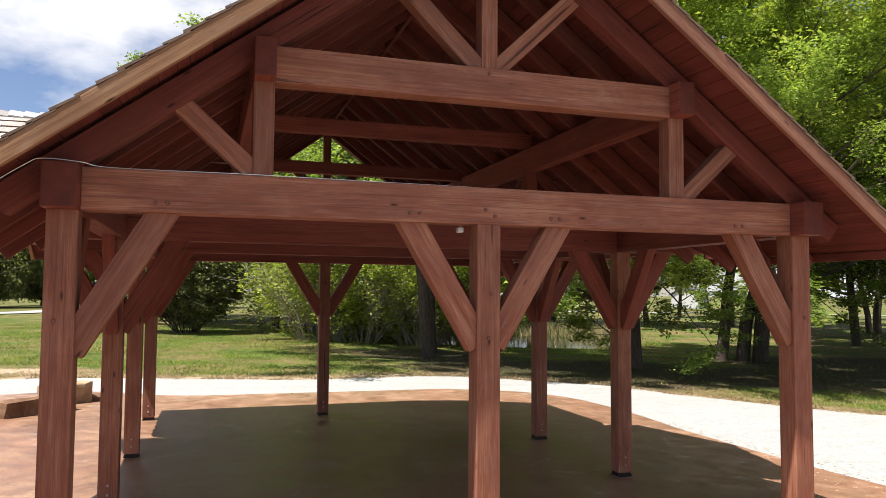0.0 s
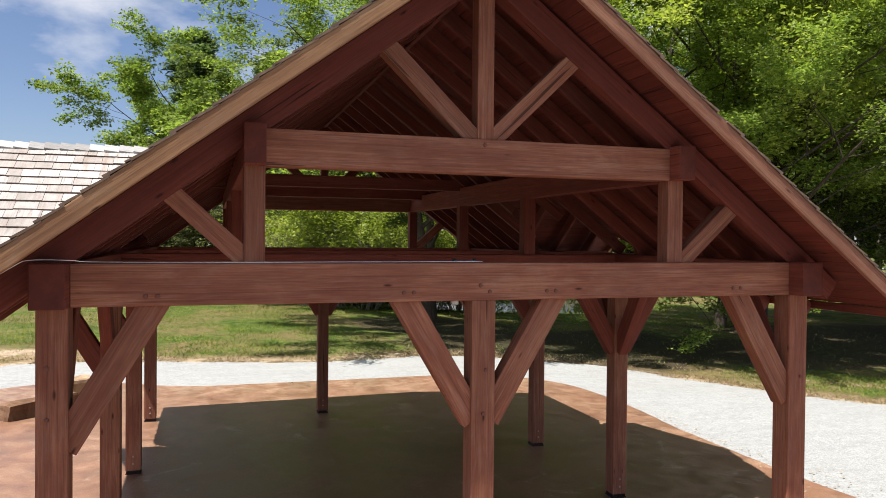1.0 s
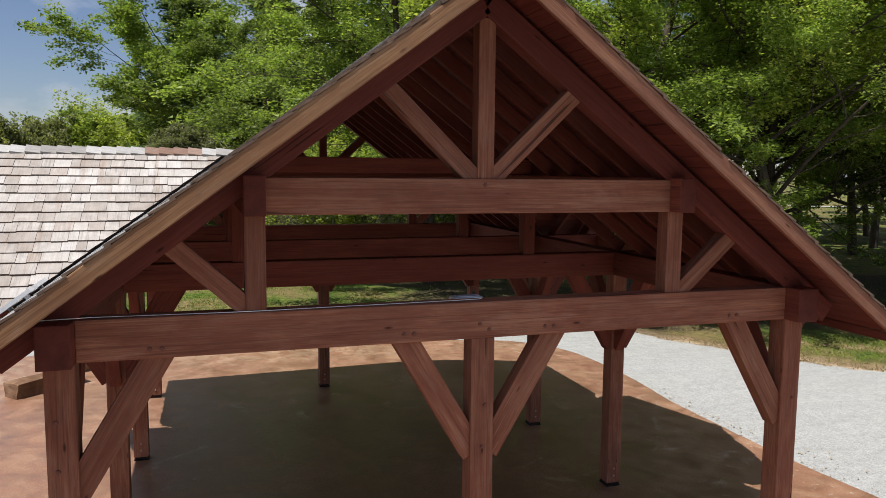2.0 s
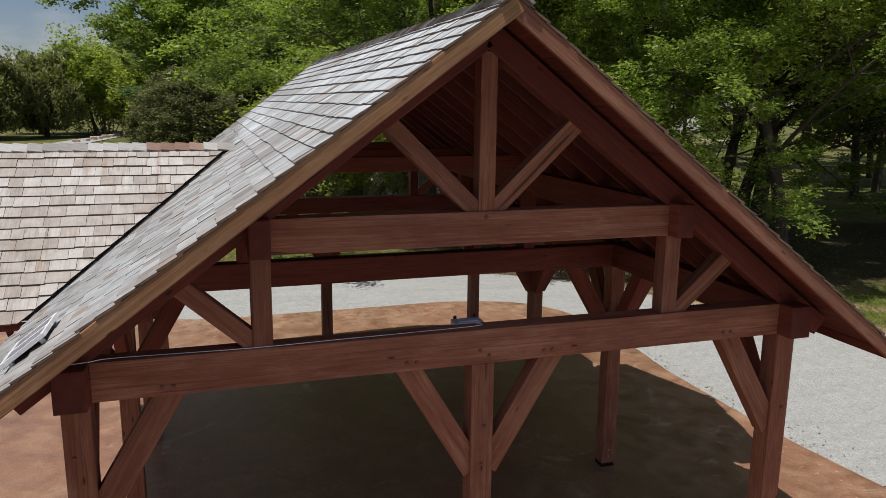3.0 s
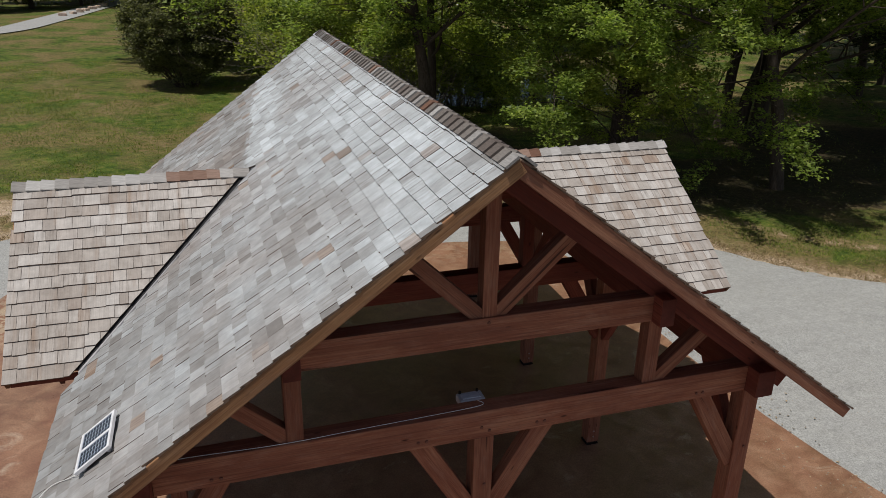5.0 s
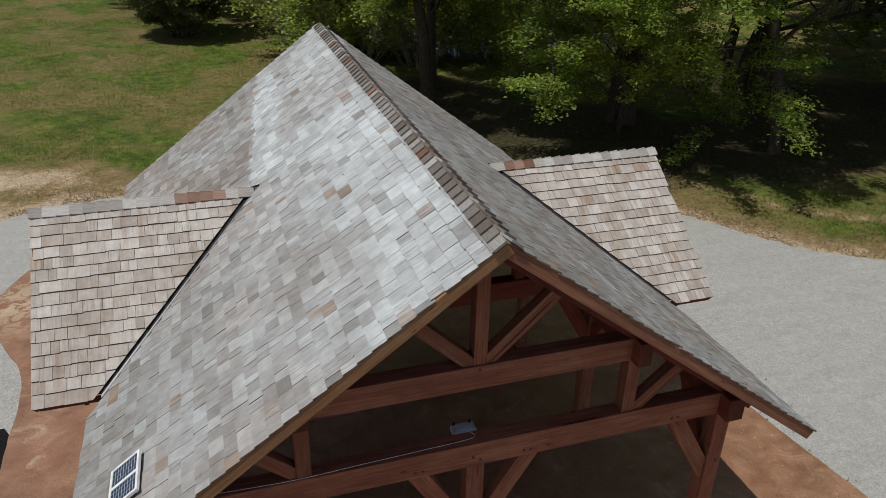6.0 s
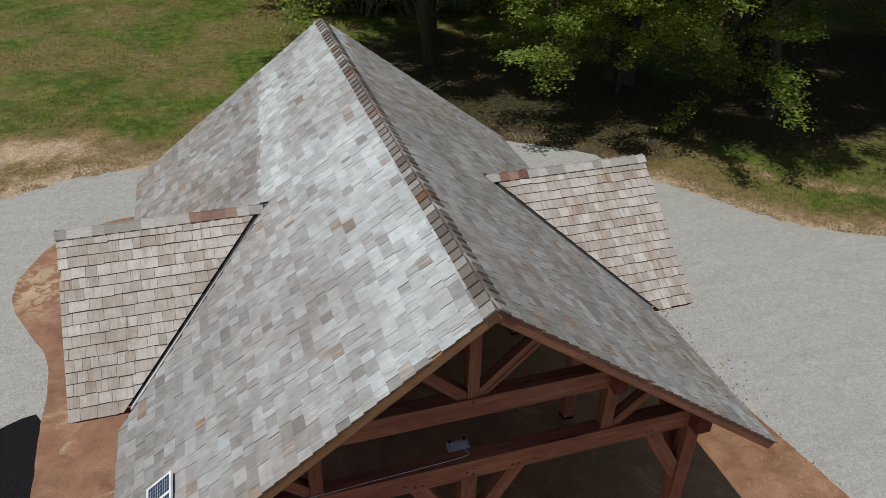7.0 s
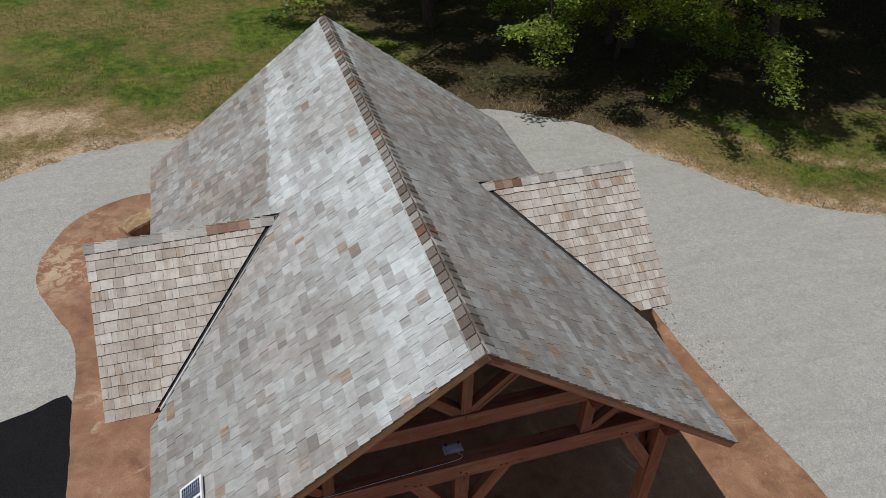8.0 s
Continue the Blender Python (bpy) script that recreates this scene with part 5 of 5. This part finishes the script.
# ---- grass, reeds, litter ----
def scatter_blades(name, label, material, spots, tall, wide, seed, bend=0.3):
    r = np.random.RandomState(seed)
    n = len(spots)
    base = np.array(spots)
    a = r.uniform(0, 2 * math.pi, n)
    side = np.stack([np.cos(a), np.sin(a), np.zeros(n)], 1) * (wide * r.uniform(0.6, 1.3, (n, 1)))
    lean = np.stack([r.normal(0, bend, n), r.normal(0, bend, n), np.ones(n)], 1) * (tall * r.uniform(0.5, 1.3, (n, 1)))
    v = np.empty((n, 3, 3))
    v[:, 0], v[:, 1], v[:, 2] = base - side, base + side, base + lean
    ob = new(name, flakes_mesh(name, v.reshape(-1, 3), material))
    return tagged(ob, label, name.replace("_", " "), kind="stuff")


def in_gravel(x, y):
    for (ax, ay), (bx, by) in zip(GRAVEL_EDGE, GRAVEL_EDGE[1:]):
        if ax <= x <= bx:
            return y < ay + (by - ay) * (x - ax) / (bx - ax)
    return False


def lawn_spots(n, seed):
    g = random.Random(seed)
    out = []
    while len(out) < n:
        x = g.uniform(-15, 27)
        y = 3 + 42 * g.random() ** 1.5
        if in_gravel(x, y):
            continue
        if edge_distance(x, y) < 1.5 + 0.5 * noise.noise((x, y, 2)) and g.random() < 0.9:
            continue
        if math.hypot((x + 8.0) / 3.4, (y - 13.2) / 1.8) < 1 and g.random() < 0.9:
            continue
        if woodland(x, y) > 0.12 + 0.25 * noise.noise((x * 0.5, y * 0.5, 7)) and g.random() < 0.93:
            continue
        if noise.noise((x * 0.8, y * 0.8, 5)) < -0.25 and g.random() < 0.8:
            continue
        out.append((x, y, ground_z(x, y) - 0.06))
    return out


scatter_blades("grass_blades", "short mown grass blades and tufts", M_BLADE, lawn_spots(130000, 3), 0.075, 0.015, 4, 0.8)


def edge_spots(n, seed):
    """Dry tufts thickest along the gravel's edge and on the worn strips."""
    g = random.Random(seed)
    out = []
    while len(out) < n:
        x, y = g.uniform(-12, 24), g.uniform(1, 17)
        reach = abs(g.gauss(0, 1.2))
        if noise.noise((x * 1.1, y * 1.1, 9)) < -0.1 or y > 14.5:
            continue
        far = edge_distance(x, y)
        if far > reach or (in_gravel(x, y) and far > 0.22):
            continue
        out.append((x, y, ground_z(x, y) - 0.05))
    return out


scatter_blades("dry_grass_tufts", "dry straw-coloured grass tufts at the gravel's edge", M_STRAW, edge_spots(26000, 5), 0.06, 0.009, 21, 0.7)


def bank_spots(n, seed):
    g = random.Random(seed)
    out = []
    for k in range(n):
        a = g.uniform(0, 2 * math.pi)
        r = g.gauss(1.0, 0.05)
        x, y = 15.5 + 10.0 * r * math.cos(a), 37.5 + 10.0 * r * math.sin(a)
        if y < 34 and 6 < x < 26 and g.random() < 0.93:
            continue
        out.append((x, y, ground_z(x, y) - 0.05))
    return out


scatter_blades("reeds", "dry and green reeds along the pond's bank", M_REED, bank_spots(14000, 6), 0.95, 0.022, 8)


def litter(name, label, n, seed, choose, lo, hi, lift):
    """Small chips and dead leaves lying about."""
    g = random.Random(seed)
    verts, faces = [], []
    while n > 0:
        x, y = choose(g)
        if x is None:
            continue
        n -= 1
        s, a = g.uniform(lo, hi), g.random() * 6.28
        z = ground_z(x, y) + lift
        k = len(verts)
        c, d = math.cos(a) * s, math.sin(a) * s
        verts += [(x - c, y - d, z), (x + d * 0.6, y - c * 0.6, z), (x + c, y + d, z), (x - d * 0.6, y + c * 0.6, z), (x + g.gauss(0, s * 0.2), y, z + s * g.uniform(0.15, 0.4))]
        faces += [(k, k + 1, k + 4), (k + 1, k + 2, k + 4), (k + 2, k + 3, k + 4), (k + 3, k, k + 4)]
    tagged(new(name, mesh_from(name, verts, faces, M_PEBBLE)), label, name.replace("_", " "), kind="stuff")


def gravel_spot(g):
    x, y = g.uniform(-11, 17), g.uniform(-7, 11)
    if not in_gravel(x, y) or (-7.2 < x < 7.0 and y < 8.4) or (x < -5 and y < 1.4):
        return None, None
    return x, y


def slab_spot(g):
    x, y = g.choice((g.gauss(6.2, 0.5), g.gauss(6.6, 0.3))), g.uniform(-7, 4)
    return x, y


litter("gravel_stones", "loose darker stones and leaf bits on the gravel", 4500, 12, gravel_spot, 0.006, 0.014, -0.012)
litter("leaf_litter", "dead leaves along the slab's edge", 420, 14, slab_spot, 0.015, 0.035, 0.018)


def strip_path(name, points, half, lift, label):
    verts, faces = [], []
    line = arc_points([(x, y, 0) for x, y in points], 10)
    for i, q in enumerate(line):
        d = (line[min(i + 1, len(line) - 1)] - line[max(i - 1, 0)]).normalized()
        for k in (-1, 1):
            x, y = q.x - k * d.y * half, q.y + k * d.x * half
            verts.append((x, y, ground_z(x, y) + lift))
        if i:
            faces.append((2 * i - 2, 2 * i - 1, 2 * i + 1, 2 * i))
    tagged(new(name, mesh_from(name, verts, faces, M_GRAVEL)), label, "path", kind="structure")


strip_path("path", [(-40.0, 48.0), (-26.0, 56.0), (-19.0, 64.0), (-16.5, 76.0), (-14.0, 94.0), (-10.0, 120.0)], 1.6, 0.03, "pale gravel path curving across the far lawn")
strip_path("path_far", [(30.0, 112.0), (60.0, 102.0), (90.0, 84.0), (120.0, 60.0)], 1.6, 0.03, "pale path on the lawn beyond the pond")

# ---- shingles ----
TAKE = {
    ("main", -1, 1): (300, lambda u, r: u < -2.6 and r < 3.2),
    ("main", 1, 1): (120, lambda u, r: u < -3.4 and r > 1.5),
    ("wing", -1, -1): (220, lambda u, r: True),
    ("wing", 1, -1): (220, lambda u, r: True),
}
for i, (kind, s, t, u0, u1, run, deck) in enumerate(SLOPES):
    limit, take = TAKE.get((kind, s, t), (0, lambda u, r: False))
    shingle_slope(kind, s, t, u0, u1, run, deck, limit, take, 100 + i)
